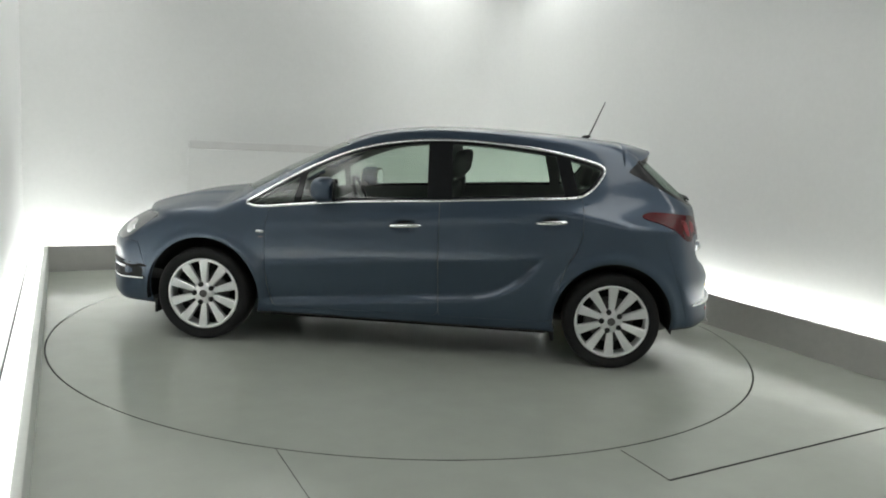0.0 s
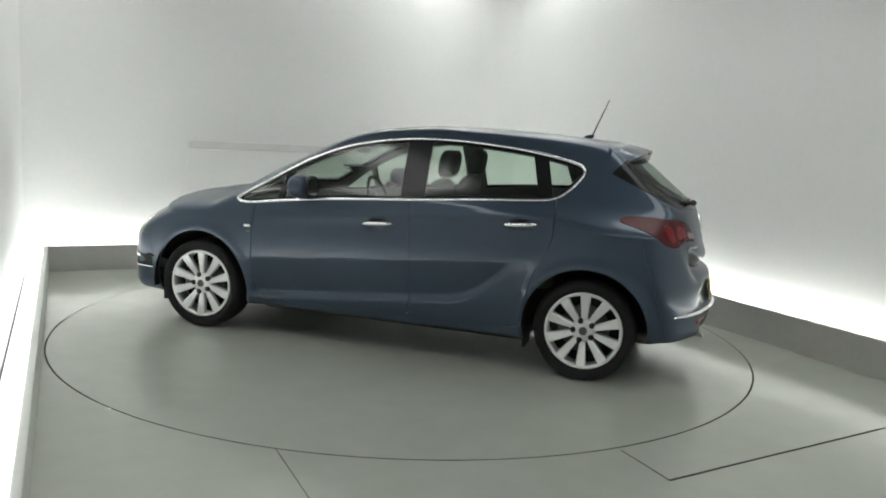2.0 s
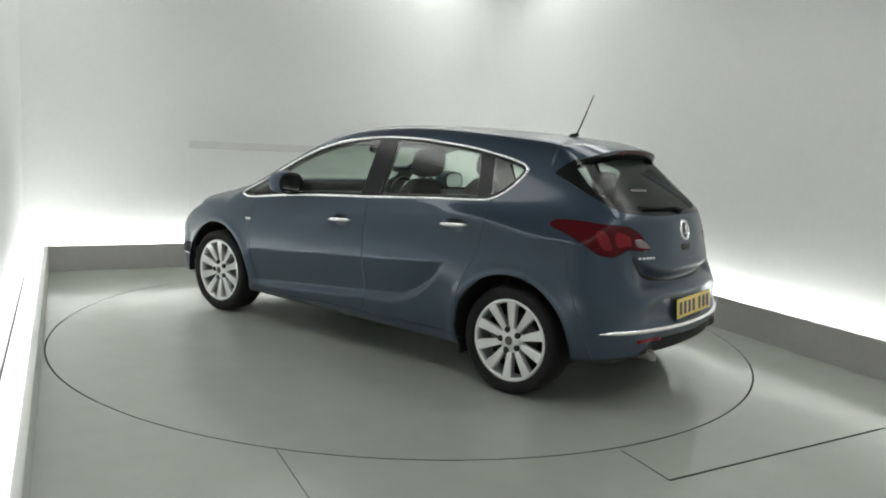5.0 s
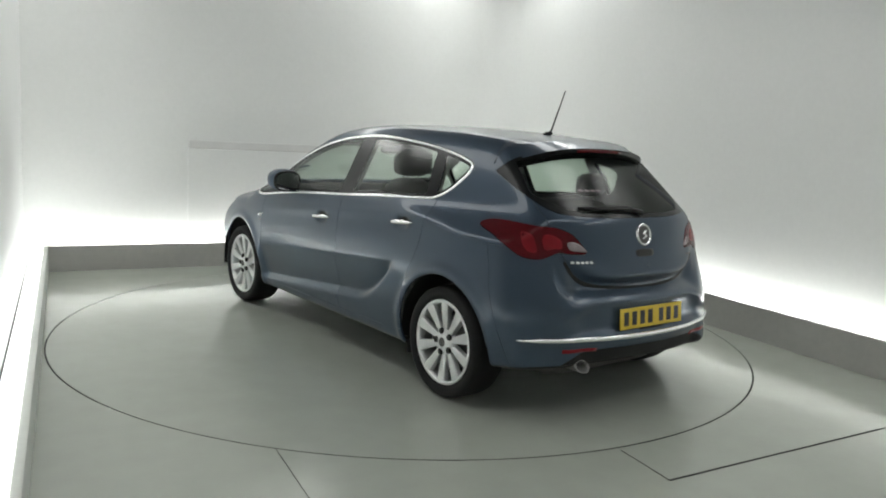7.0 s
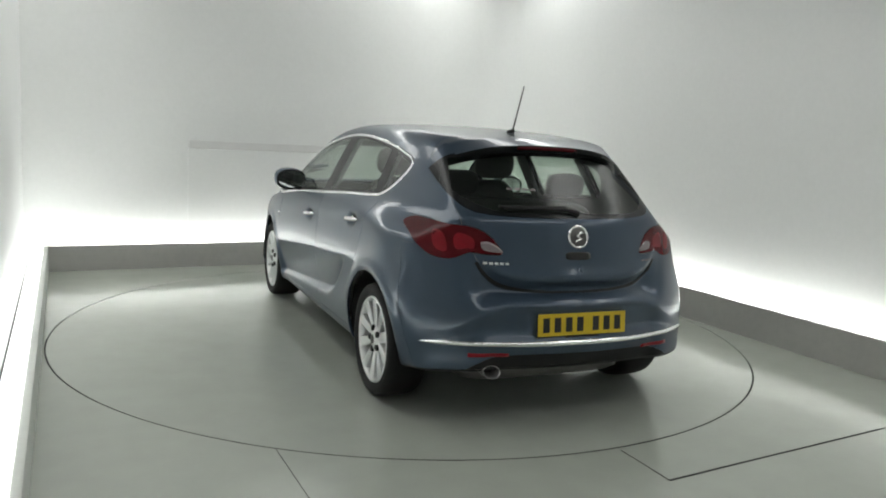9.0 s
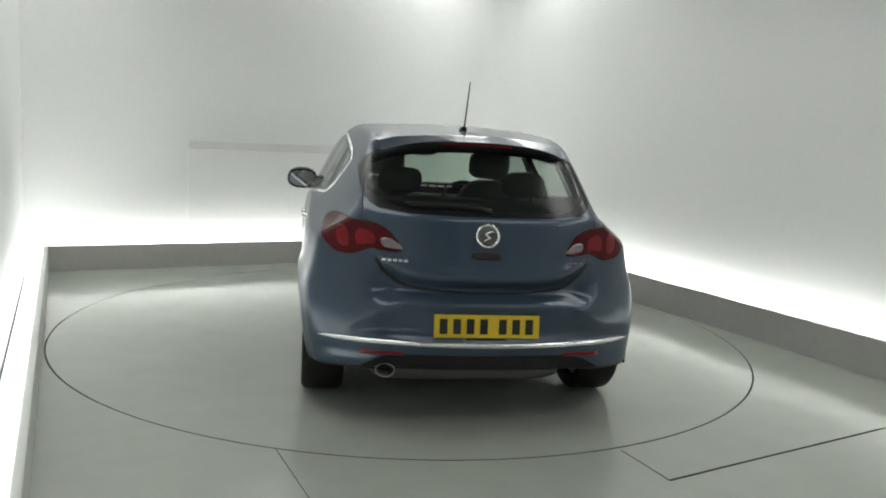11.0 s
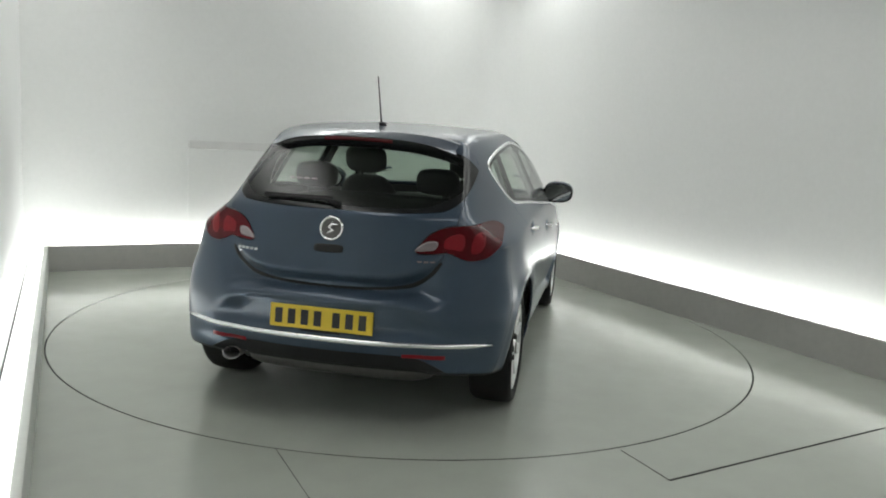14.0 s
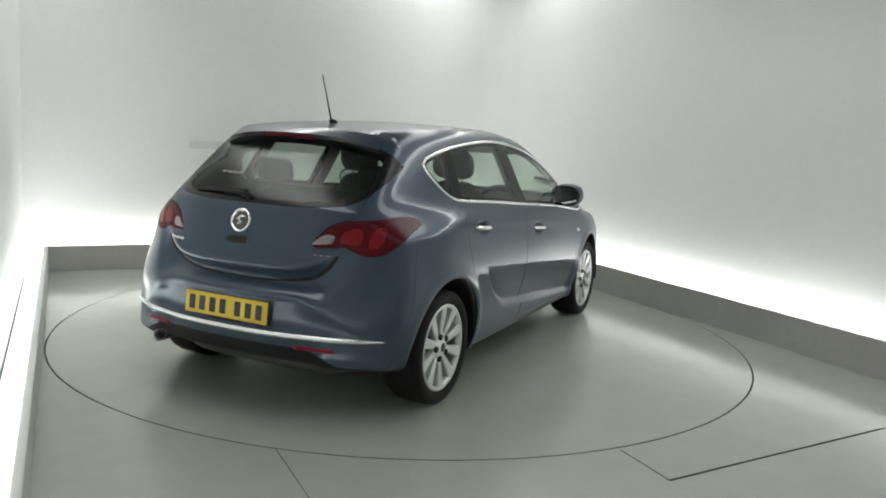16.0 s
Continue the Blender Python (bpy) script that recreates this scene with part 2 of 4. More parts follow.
M_PAINT = paint_material()
M_CHROME = material("chrome", (0.90, 0.91, 0.92), 0.22, 1.0, vary=0.02)
M_ALLOY = material("silver_alloy", (0.76, 0.77, 0.77), 0.32, 0.6, vary=0.03, grain=200)
M_TYRE = material("tyre_rubber", (0.009, 0.009, 0.0095), 0.7, vary=0.15, grain=80, bump=0.15, spec=0.3)
M_BLACK = material("gloss_black_trim", (0.012, 0.013, 0.014), 0.22, vary=0.05, spec=0.25)
M_PLASTIC = material("black_plastic", (0.012, 0.0125, 0.013), 0.6, vary=0.1, grain=300, bump=0.1, spec=0.25)
M_CLOTH = material("dark_seat_cloth", (0.10, 0.104, 0.10), 0.9, vary=0.15, grain=160, bump=0.3)
M_LINING = material("grey_lining", (0.26, 0.27, 0.26), 0.9, vary=0.08, grain=200)
M_BRAKE = material("worn_steel", (0.12, 0.118, 0.115), 0.4, 0.7, vary=0.15)
M_EXHAUST = material("dull_chrome", (0.34, 0.335, 0.33), 0.34, 0.9, vary=0.2, grain=120)
M_GLASS = pane_material("side_glass", (0.72, 0.80, 0.74))
M_REARGLASS = pane_material("rear_glass", (0.54, 0.61, 0.56), 0.20, 0.05, 0.25)
M_RED = material("red_lamp_lens", (0.075, 0.004, 0.007), 0.26, vary=0.25, grain=30, coat=0.0, spec=0.22)
M_REDLIT = material("bright_red_lens", (0.20, 0.008, 0.014), 0.3, vary=0.15, coat=0.0, spec=0.22)
M_CLEAR = material("clear_lamp_lens", (0.26, 0.22, 0.23), 0.22, 0.3, vary=0.1, coat=0.3)
M_YELLOW = material("yellow_plate", (0.64, 0.46, 0.02), 0.45, vary=0.03)
M_INK = material("black_print", (0.01, 0.01, 0.01), 0.5, vary=0.02)
M_LAMP = material("headlamp_reflector", (0.14, 0.145, 0.155), 0.3, 0.2, vary=0.25, coat=0.3)

relu = lambda a: np.maximum(a, 0.0)


def smax(k, *fs):
    m = np.maximum.reduce(fs)
    return m + k * np.log(sum(np.exp((f - m) / k) for f in fs))


def smin(k, *fs):
    return -smax(k, *[-f for f in fs])


AX_F, AX_R, AX_Z, ARCH = 1.3425, -1.3425, 0.315, 0.376


def sill_height(x):
    return 0.20 + 0.05 * np.clip((-1.45 - x) / 0.15, 0, 1) + 0.12 * relu(-1.60 - x)


def side_half_width(x, z):
    w = 0.905 - 0.135 * (relu(x - 0.9) / 1.2) ** 2 - 0.10 * (relu(-1.3 - x) / 0.8) ** 2
    low = w - 0.060 * (relu(0.60 - z) / 0.40) ** 2 - 0.055 * (relu(z - 0.62) / 0.40) ** 2
    # hollow along the lower doors, between two rising creases, closed ahead of the rear arch
    zu, zl = 0.616 - 0.087 * x, 0.393 - 0.09 * x
    zl = zl + 0.20 * (relu(-0.45 - x) / 0.40) ** 2
    t = np.clip((zu - z) / np.maximum(zu - zl, 0.02), 0, 1)
    hollow = np.where(z > zl, t, np.exp(-((zl - z) / 0.028) ** 2))
    fade = 1 / (1 + np.exp(-(x + 0.83) / 0.014)) / (1 + np.exp((x - 0.93) / 0.02))
    low = low - 0.036 * hollow * fade
    # cups behind the door handles
    for hx, hz in ((0.016, 0.852), (-0.915, 0.925)):
        low = low - 0.026 * np.exp(-((x - hx) / 0.055) ** 4 - ((z - hz) / 0.030) ** 4)
    # shoulder line through the handles
    low = low + 0.008 * np.exp(-((z - (0.895 - 0.085 * x)) / 0.035) ** 2) * (1 / (1 + np.exp((x - 0.75) / 0.15)))
    # lips round the wheel arches
    for ax in (AX_F, AX_R):
        rho = np.hypot(x - ax, z - AX_Z)
        low = low + 0.013 * np.exp(-((rho - ARCH - 0.022) / 0.035) ** 2)
    # rear corners drawn in at the lamps, above the bumper
    low = low - 0.032 / (1 + np.exp((x + 1.54) / 0.05)) / (1 + np.exp((0.72 - z) / 0.03))
    g = 0.825 - 0.10 * (relu(x - 0.3) / 0.9) ** 2 - 0.170 * (relu(-0.55 - x) / 1.15) ** 2
    h = z - 1.03
    up = g - 0.46 * h - 0.16 * relu(h) ** 2 + 0.95 * 0.03 * np.log1p(np.exp(-h / 0.03))
    return smin(0.012, low, up)


def top_height(x, y):
    ay = np.abs(y)
    roof = 1.505 - np.where(x > -0.35, 0.135, 0.047) * (x + 0.35) ** 2 - 0.028 * (ay / 0.6) ** 2.2
    xs = x + 0.16 * (ay / 0.7) ** 2
    screen = 1.000 + 0.515 * (1.265 - xs) + 0.05 * relu(1.265 - xs) * relu(xs - 0.55)
    hx = relu(x - 1.33)
    hood = 0.985 - 0.06 * (x - 1.33) - 0.30 * hx ** 2 - 0.10 * (ay / 0.8) ** 2.2 + 0.012 * np.exp(-((ay - 0.42 + 0.1 * hx) / 0.05) ** 2)
    return smax(0.008, hood, smin(0.025, screen, roof))


def rear_x(y, z):
    ay = np.abs(y)
    gate = -2.030 + 0.26 * (z - 0.70)
    gate = smax(0.012, gate, -1.937 + 1.22 * (z - 1.05))
    gate = gate + 0.255 * (ay / 0.8) ** 2.5
    lip = 0.742 + 0.16 * np.tanh((ay / 0.56) ** 6)
    middle = 1 / (1 + np.exp(np.clip((ay - 0.50) / 0.025, -30, 30)))
    gate = gate - 0.014 * middle * np.exp(-((z - lip) / 0.05) ** 2) + 0.062 * middle / (1 + np.exp(np.clip((z - lip + 0.012) / 0.013, -30, 30)))
    # bumper: a shelf below the tailgate, and corners that run up to the lamps
    shelf_top = 12.0 * relu(z - 0.575) ** 2
    corner = 0.45 * 0.03 * np.log1p(np.exp(np.clip((z - 0.575) / 0.03, -30, 30)))
    side = 1 / (1 + np.exp(np.clip((0.545 - ay) / 0.022, -30, 30)))
    bump = -2.097 + shelf_top * (1 - side) + corner * side + 0.42 * relu(0.425 - z) + 3.0 * relu(0.34 - z) ** 2 + 0.245 * (ay / 0.8) ** 2.4
    # plate hollow
    bump = bump + 0.046 * np.exp(-((z - 0.542) / 0.078) ** 6 - (ay / (0.44 + 1.2 * relu(0.62 - z))) ** 10)
    return smin(0.020, gate, bump)


def front_x(y, z):
    ay = np.abs(y)
    return 2.240 - 4.2 * relu(np.minimum(z, 0.80) - 0.55) ** 2 - 5.0 * relu(0.28 - z) ** 2 - 0.32 * (ay / 0.8) ** 2.2


def body_field(p):
    x, y, z = p[..., 0], np.abs(p[..., 1]), p[..., 2]
    k = 0.02
    a = smax(0.024, y - side_half_width(x, z), (z - top_height(x, y)) / 1.05)
    slope = np.where(z > 1.0, 1.5, 1.05)
    b = smax(k, (rear_x(y, z) - x) / slope, (x - front_x(y, z)) / 1.1, sill_height(x) - z)
    return smax(k, a, b)


def normals_at(p):
    e = 1e-3
    g = np.stack([body_field(p + e * d) - body_field(p - e * d) for d in np.eye(3)], -1)
    return g / np.maximum(np.linalg.norm(g, axis=-1, keepdims=True), 1e-9)


def to_surface(p, rounds=4):
    for _ in range(rounds):
        g = normals_at(p)
        p = p - g * body_field(p)[..., None] * 0.9
    return p


def surface_point(o, d):
    lo, hi = np.zeros(o.shape[:-1]), np.full(o.shape[:-1], 2.2)
    for _ in range(34):
        mid = (lo + hi) / 2
        inside = body_field(o + d * mid[..., None]) < 0
        lo, hi = np.where(inside, mid, lo), np.where(inside, hi, mid)
    return o + d * lo[..., None]


def rounded(points, n=8, closed=True):
    """A smooth curve through the points."""
    pts = np.array(points, float)
    m = len(pts)
    out = []
    for i in range(m if closed else m - 1):
        p0, p1, p2, p3 = (pts[(i + j) % m] if closed else pts[min(max(i + j, 0), m - 1)] for j in (-1, 0, 1, 2))
        for s in np.arange(n) / n:
            out.append(0.5 * (2 * p1 + (p2 - p0) * s + (2 * p0 - 5 * p1 + 4 * p2 - p3) * s * s + (3 * p1 - p0 - 3 * p2 + p3) * s ** 3))
    if not closed:
        out.append(pts[-1])
    return np.array(out)


def outline_distance(poly, a, b):
    """Signed distance to a closed outline, negative inside."""
    best, inside = np.full(a.shape, 9.0), np.zeros(a.shape, bool)
    for (ax, ay), (bx, by) in zip(poly, np.roll(poly, -1, 0)):
        ex, ey = bx - ax, by - ay
        s = np.clip(((a - ax) * ex + (b - ay) * ey) / max(ex * ex + ey * ey, 1e-12), 0, 1)
        best = np.minimum(best, np.hypot(a - ax - s * ex, b - ay - s * ey))
        cross = (ay > b) != (by > b)
        inside ^= cross & (a < (bx - ax) * (b - ay) / ((by - ay) if by != ay else 1e-12) + ax)
    return np.where(inside, -best, best)


def masked(where, poly, a, b):
    d = np.full(a.shape, 5.0)
    d[where] = outline_distance(poly, a[where], b[where])
    return d


# outlines, side view (x, z)
DLO = rounded([(1.055, 0.936), (0.965, 0.918), (0.73, 0.944), (0.47, 0.974), (0.1, 1.002), (-0.2, 1.021), (-0.63, 1.054), (-1.0, 1.076), (-1.095, 1.092),
               (-1.17, 1.140), (-1.232, 1.215), (-1.250, 1.256), (-1.238, 1.288), (-1.165, 1.316), (-1.018, 1.348), (-0.833, 1.377), (-0.614, 1.397), (-0.43, 1.408),
               (-0.245, 1.410), (-0.06, 1.400), (0.127, 1.376), (0.312, 1.336), (0.497, 1.270), (0.68, 1.180), (0.87, 1.068), (1.01, 0.976)], 6)
DOOR_F = np.array([(0.90, 1.2), (0.902, 0.93), (0.926, 0.80), (0.925, 0.55), (0.905, 0.36), (0.885, 0.285), (0.84, 0.262), (-0.20, 0.272), (-0.222, 0.30), (-0.209, 0.60), (-0.197, 1.03), (-0.19, 1.2)])
DOOR_R = np.array([(-0.19, 1.2), (-0.197, 1.03), (-0.209, 0.60), (-0.222, 0.30), (-0.24, 0.272), (-0.90, 0.280), (-0.955, 0.30), (-0.985, 0.42), (-0.99, 0.54), (-1.03, 0.66), (-1.085, 0.75), (-1.118, 0.86), (-1.118, 0.98), (-1.095, 1.2)])
HEAD = rounded([(2.02, 0.70), (1.97, 0.755), (1.86, 0.800), (1.71, 0.815), (1.76, 0.755), (1.86, 0.670), (1.98, 0.625), (2.05, 0.64)], 6)
# rear views (y, z)
GATE = rounded([(0.0, 0.684), (0.22, 0.690), (0.40, 0.716), (0.485, 0.77), (0.545, 0.86), (0.585, 0.98), (0.60, 1.06), (0.59, 1.14), (0.50, 1.17), (0.25, 1.17), (0.0, 1.17), (-0.3, 1.16), (-0.3, 0.69)], 6)
TAIL = rounded([(0.388, 0.874), (0.44, 0.932), (0.50, 0.972), (0.60, 1.000), (0.75, 1.008), (0.91, 1.018), (1.03, 1.015), (1.10, 0.985), (1.01, 0.945), (0.93, 0.900), (0.83, 0.852), (0.72, 0.839), (0.65, 0.852), (0.58, 0.874), (0.48, 0.868)], 6)


def rear_glass(x, y, z):
    low = 1.052 + 0.014 * (y / 0.5) ** 4
    return np.maximum.reduce([low - z, 1.113 + 0.468 * (x + 1.73) - z, z - (1.38 - 0.03 * (y / 0.5) ** 2), (z - 1.255 - 1.1 * (-1.405 - x)) / 1.5, x + 1.395])


def tail_q(x, y):
    return y + 0.8 * (x + 1.9)


# ---- cut the left half of the skin ----
def half_skin():
    ns, nr, nc, nf = 205, 105, 56, 240
    xs = np.linspace(-1.42, 1.62, ns)
    ph = np.linspace(0, math.pi, nf)
    rows = []
    for th in np.linspace(90, 0, nr)[:-1]:
        t = radians(th)
        rows.append((np.tile([-1.42, 0, 0.80], (nf, 1)), np.stack([np.full(nf, -math.sin(t)), math.cos(t) * np.sin(ph), math.cos(t) * np.cos(ph)], -1)))
    for x in xs:
        rows.append((np.tile([x, 0, 0.80 - 0.20 * (x + 1.42) / 3.04], (nf, 1)), np.stack([np.zeros(nf), np.sin(ph), np.cos(ph)], -1)))
    for th in np.linspace(0, 90, nc)[1:]:
        t = radians(th)
        rows.append((np.tile([1.62, 0, 0.60], (nf, 1)), np.stack([np.full(nf, math.sin(t)), math.cos(t) * np.sin(ph), math.cos(t) * np.cos(ph)], -1)))
    o = np.stack([r[0] for r in rows])
    d = np.stack([r[1] for r in rows])
    p = surface_point(o, d)
    p[:, 0, 1] = 0
    p[:, -1, 1] = 0
    r, c = p.shape[:2]
    idx = np.arange(r * c).reshape(r, c)
    quads = np.stack([idx[:-1, :-1], idx[:-1, 1:], idx[1:, 1:], idx[1:, :-1]], -1).reshape(-1, 4)
    return p.reshape(-1, 3), quads


def fields(p, only=None):
    """Signed functions of the cuts, negative inside each region; only: one of them."""
    x, y, z = p[:, 0], p[:, 1], p[:, 2]
    far = 5.0
    side = y > 0.42
    f = {}
    if only in (None, "arch_f"):
        f["arch_f"] = np.where(side, np.hypot(x - AX_F, z - AX_Z) - ARCH, far)
    if only in (None, "arch_r"):
        f["arch_r"] = np.where(side, np.hypot(x - AX_R, z - AX_Z) - ARCH, far)
    if only in (None, "dlo", "pane_f", "pane_tri", "pane_r", "pane_q"):
        f["dlo"] = masked(side & (z > 0.85), DLO, x, z)
    # glass panes inside the window band
    if only in (None, "pane_f"):
        f["pane_f"] = np.maximum.reduce([f["dlo"] + 0.022, x - (0.70 - 0.05 * (z - 1)), -0.115 + 0.06 * (z - 1.0) - x])
    if only in (None, "pane_tri"):
        f["pane_tri"] = np.maximum(f["dlo"] + 0.020, (0.745 - 0.05 * (z - 1)) - x)
    if only in (None, "pane_r"):
        f["pane_r"] = np.maximum.reduce([f["dlo"] + 0.022, x + 0.275 - 0.06 * (z - 1.0), -(x + 0.968 - 0.28 * (z - 1.2))])
    if only in (None, "pane_q"):
        f["pane_q"] = np.maximum(f["dlo"] + 0.022, x + 1.058 - 0.28 * (z - 1.2))
    if only in (None, "rglass"):
        f["rglass"] = np.where((x < -1.36) & (z > 0.98), rear_glass(x, y, z), far)
    if only in (None, "rpane"):
        f["rpane"] = np.where((x < -1.40) & (z > 0.98), np.maximum(rear_glass(x, y, z) + 0.022, y - 0.575 + 0.25 * (z - 1.2)), far)
    if only in (None, "tail"):
        f["tail"] = masked((x < -1.45) & (z > 0.78) & (z < 1.12), TAIL, tail_q(x, y), z)
    if only in (None, "gate"):
        f["gate"] = masked((x < -1.35) & (z > 0.6), GATE, y, z)
    if only in (None, "door_f"):
        f["door_f"] = masked(side & (z < 1.15), DOOR_F, x, z)
    if only in (None, "door_r"):
        f["door_r"] = masked(side & (z < 1.15), DOOR_R, x, z)
    if only in (None, "bumper_r"):
        f["bumper_r"] = np.where(x < -1.3, np.maximum(x + 1.70 - 0.35 * (z - 0.7), z - 0.90), far)
    if only in (None, "valance"):
        f["valance"] = np.where(x < -1.6, np.maximum(z - 0.392 + 0.15 * (y / 0.68) ** 6, y - 0.72), far)
    if only in (None, "head"):
        f["head"] = masked((y > 0.35) & (x > 1.5), HEAD, x, z)
    xs = x + 0.16 * (y / 0.7) ** 2
    if only in (None, "screen"):
        f["screen"] = np.where((z > 0.93) & (x > 0.2), np.maximum.reduce([xs - 1.23, 0.57 - xs, y - (0.74 - 0.30 * (z - 1.0))]), far)
    if only in (None, "hood"):
        f["hood"] = np.where((x > 1.0) & (z > 0.55), np.maximum.reduce([1.29 - xs, y - 0.70 + 0.05 * (x - 1.3), x - 2.12 + 0.30 * (y / 0.8) ** 2]), far)
    if only in (None, "bumper_f"):
        f["bumper_f"] = np.where(x > 1.4, np.maximum(1.80 - x + 0.3 * (z - 0.6), z - 0.66 + 0.1 * (y - 0.5)), far)
    if only in (None, "under"):
        f["under"] = np.where(z < 0.4, z - 0.018 - sill_height(x), far)
    return f


CUTS = ["arch_f", "arch_r", "dlo", "pane_f", "pane_tri", "pane_r", "pane_q", "rglass", "rpane", "tail", "gate", "door_f", "door_r", "bumper_r", "valance", "screen", "hood", "head", "bumper_f", "under"]
ORDER = [("arch_f", "hole"), ("arch_r", "hole"), ("pane_f", "front_window"), ("pane_tri", "quarter_light"), ("pane_r", "rear_door_window"), ("pane_q", "rear_quarter_window"),
         ("dlo", "window_frame"), ("under", "underbody"), ("tail", "tail_light"), ("rpane", "rear_window"), ("rglass", "rear_surround"), ("gate", "tailgate"), ("door_f", "front_door"), ("door_r", "rear_door"), ("valance", "valance"), ("bumper_r", "rear_bumper"),
         ("head", "headlight"), ("bumper_f", "front_bumper"), ("screen", "windscreen"), ("hood", "bonnet")]


def cut_skin():
    p, quads = half_skin()
    edges = np.unique(np.sort(np.concatenate([quads[:, [0, 1]], quads[:, [1, 2]], quads[:, [2, 3]], quads[:, [3, 0]]]), axis=1), axis=0)
    edges = edges[edges[:, 0] != edges[:, 1]]
    locked = np.zeros(len(p), bool)
    centre = np.abs(p[:, 1]) < 1e-6
    for name in CUTS:
        d = fields(p, name)[name]
        a, b = edges[:, 0], edges[:, 1]
        cr = (d[a] * d[b] < 0) & (np.abs(d[a]) < 0.2) & (np.abs(d[b]) < 0.2)
        a, b = a[cr], b[cr]
        s = d[a] / (d[a] - d[b])
        target = p[a] + (p[b] - p[a]) * s[:, None]
        use_a = np.where(locked[a], False, np.where(locked[b], True, s < 0.5))
        ok = ~(locked[a] & locked[b])
        v = np.where(use_a, a, b)[ok]
        tgt, move = target[ok], np.where(use_a, s, 1 - s)[ok]
        order = np.argsort(-move)
        q = p.copy()
        q[v[order]] = tgt[order]
        mv = np.zeros(len(p), bool)
        mv[v] = True
        q[mv & centre, 1] = 0
        p = q
        locked |= mv
    fix = locked & ~centre
    p[fix] = to_surface(p[fix], 2)
    # split quads along the diagonal whose corners lie on cuts
    t1, t2 = quads[:, [0, 1, 2]], quads[:, [0, 2, 3]]
    u1, u2 = quads[:, [0, 1, 3]], quads[:, [1, 2, 3]]
    n02, n13 = locked[quads[:, 0]].astype(int) + locked[quads[:, 2]], locked[quads[:, 1]].astype(int) + locked[quads[:, 3]]
    pick = (n13 > n02)[:, None]
    tris = np.concatenate([np.where(pick, u1, t1), np.where(pick, u2, t2)])
    good = (tris[:, 0] != tris[:, 1]) & (tris[:, 1] != tris[:, 2]) & (tris[:, 0] != tris[:, 2])
    tris = tris[good]
    area = np.linalg.norm(np.cross(p[tris[:, 1]] - p[tris[:, 0]], p[tris[:, 2]] - p[tris[:, 0]]), axis=1)
    tris = tris[area > 1e-9]
    f = fields(p[tris].mean(1))
    label = np.full(len(tris), "body", dtype=object)
    for key, name in reversed(ORDER):
        label[f[key] < 0] = name
    return p, tris, label


SKIN_P, SKIN_T, SKIN_L = cut_skin()
SKIN_N = normals_at(SKIN_P)


def skin_part(name, labels, mat, parent, side=0, gap=0.0018, skirt=0.014, offset=0.0, flip=False, text=""):
    """A panel of the skin: side 1 left, -1 right, 0 both halves as one."""
    tris = SKIN_T[np.isin(SKIN_L, list(labels))]
    used, inv = np.unique(tris, return_inverse=True)
    tris = inv.reshape(-1, 3)
    p, n = SKIN_P[used].copy(), SKIN_N[used].copy()
    # mend the winding so that faces look outwards
    fn = np.cross(p[tris[:, 1]] - p[tris[:, 0]], p[tris[:, 2]] - p[tris[:, 0]])
    bad = (fn * n[tris].mean(1)).sum(1) < 0
    tris[bad] = tris[bad][:, ::-1]
    e = np.concatenate([tris[:, [0, 1]], tris[:, [1, 2]], tris[:, [2, 0]]])
    opp = np.concatenate([tris[:, 2], tris[:, 0], tris[:, 1]])
    es = np.sort(e, 1)
    key = es[:, 0].astype(np.int64) * (len(p) + 1) + es[:, 1]
    _, first, count = np.unique(key, return_index=True, return_counts=True)
    rim = first[count == 1]
    mid = (np.abs(p[e[rim, 0], 1]) < 1e-5) & (np.abs(p[e[rim, 1], 1]) < 1e-5)
    rim = rim[~mid] if side == 0 else rim
    inward = np.zeros_like(p)
    a, b = e[rim, 0], e[rim, 1]
    ed = p[b] - p[a]
    ed /= np.maximum(np.linalg.norm(ed, axis=1, keepdims=True), 1e-9)
    iv = p[opp[rim]] - p[a]
    iv -= ed * (iv * ed).sum(1, keepdims=True)
    iv /= np.maximum(np.linalg.norm(iv, axis=1, keepdims=True), 1e-9)
    np.add.at(inward, a, iv)
    np.add.at(inward, b, iv)
    l = np.linalg.norm(inward, axis=1, keepdims=True)
    inward = np.where(l > 1e-6, inward / np.maximum(l, 1e-6), 0)
    onmid = np.abs(p[:, 1]) < 1e-5
    inward[onmid & (side == 0), 1] = 0
    p = p + inward * gap + n * offset
    faces = [tuple(t) for t in tris.tolist()]
    verts = p
    if skirt:
        lo = p - n * skirt
        ids = np.unique(np.concatenate([a, b]))
        remap = {int(v): i for i, v in enumerate(ids)}
        base = len(verts)
        verts = np.concatenate([verts, p[ids], lo[ids]])
        m = len(ids)
        faces += [(base + remap[int(j)], base + remap[int(i)], base + m + remap[int(i)], base + m + remap[int(j)]) for i, j in zip(a, b)]
    if side <= 0:
        mv = verts * np.array([1, -1, 1])
        mf = [f[::-1] for f in faces]
        if side < 0:
            verts, faces = mv, mf
        else:
            k = len(verts)
            same = (np.abs(verts[:, 1]) < 1e-5)
            mapping = [i if same[i] else i + k for i in range(k)]
            verts = np.concatenate([verts, mv])
            faces = faces + [tuple(mapping[i] for i in f) for f in mf]
    if flip:
        faces = [f[::-1] for f in faces]
    me = bpy.data.meshes.new(name)
    me.from_pydata(verts.tolist(), [], faces)
    me.polygons.foreach_set("use_smooth", [True] * len(me.polygons))
    me.materials.append(mat)
    me.update()
    ob = new(name, me)
    ob.parent = parent
    return tagged(ob, text)


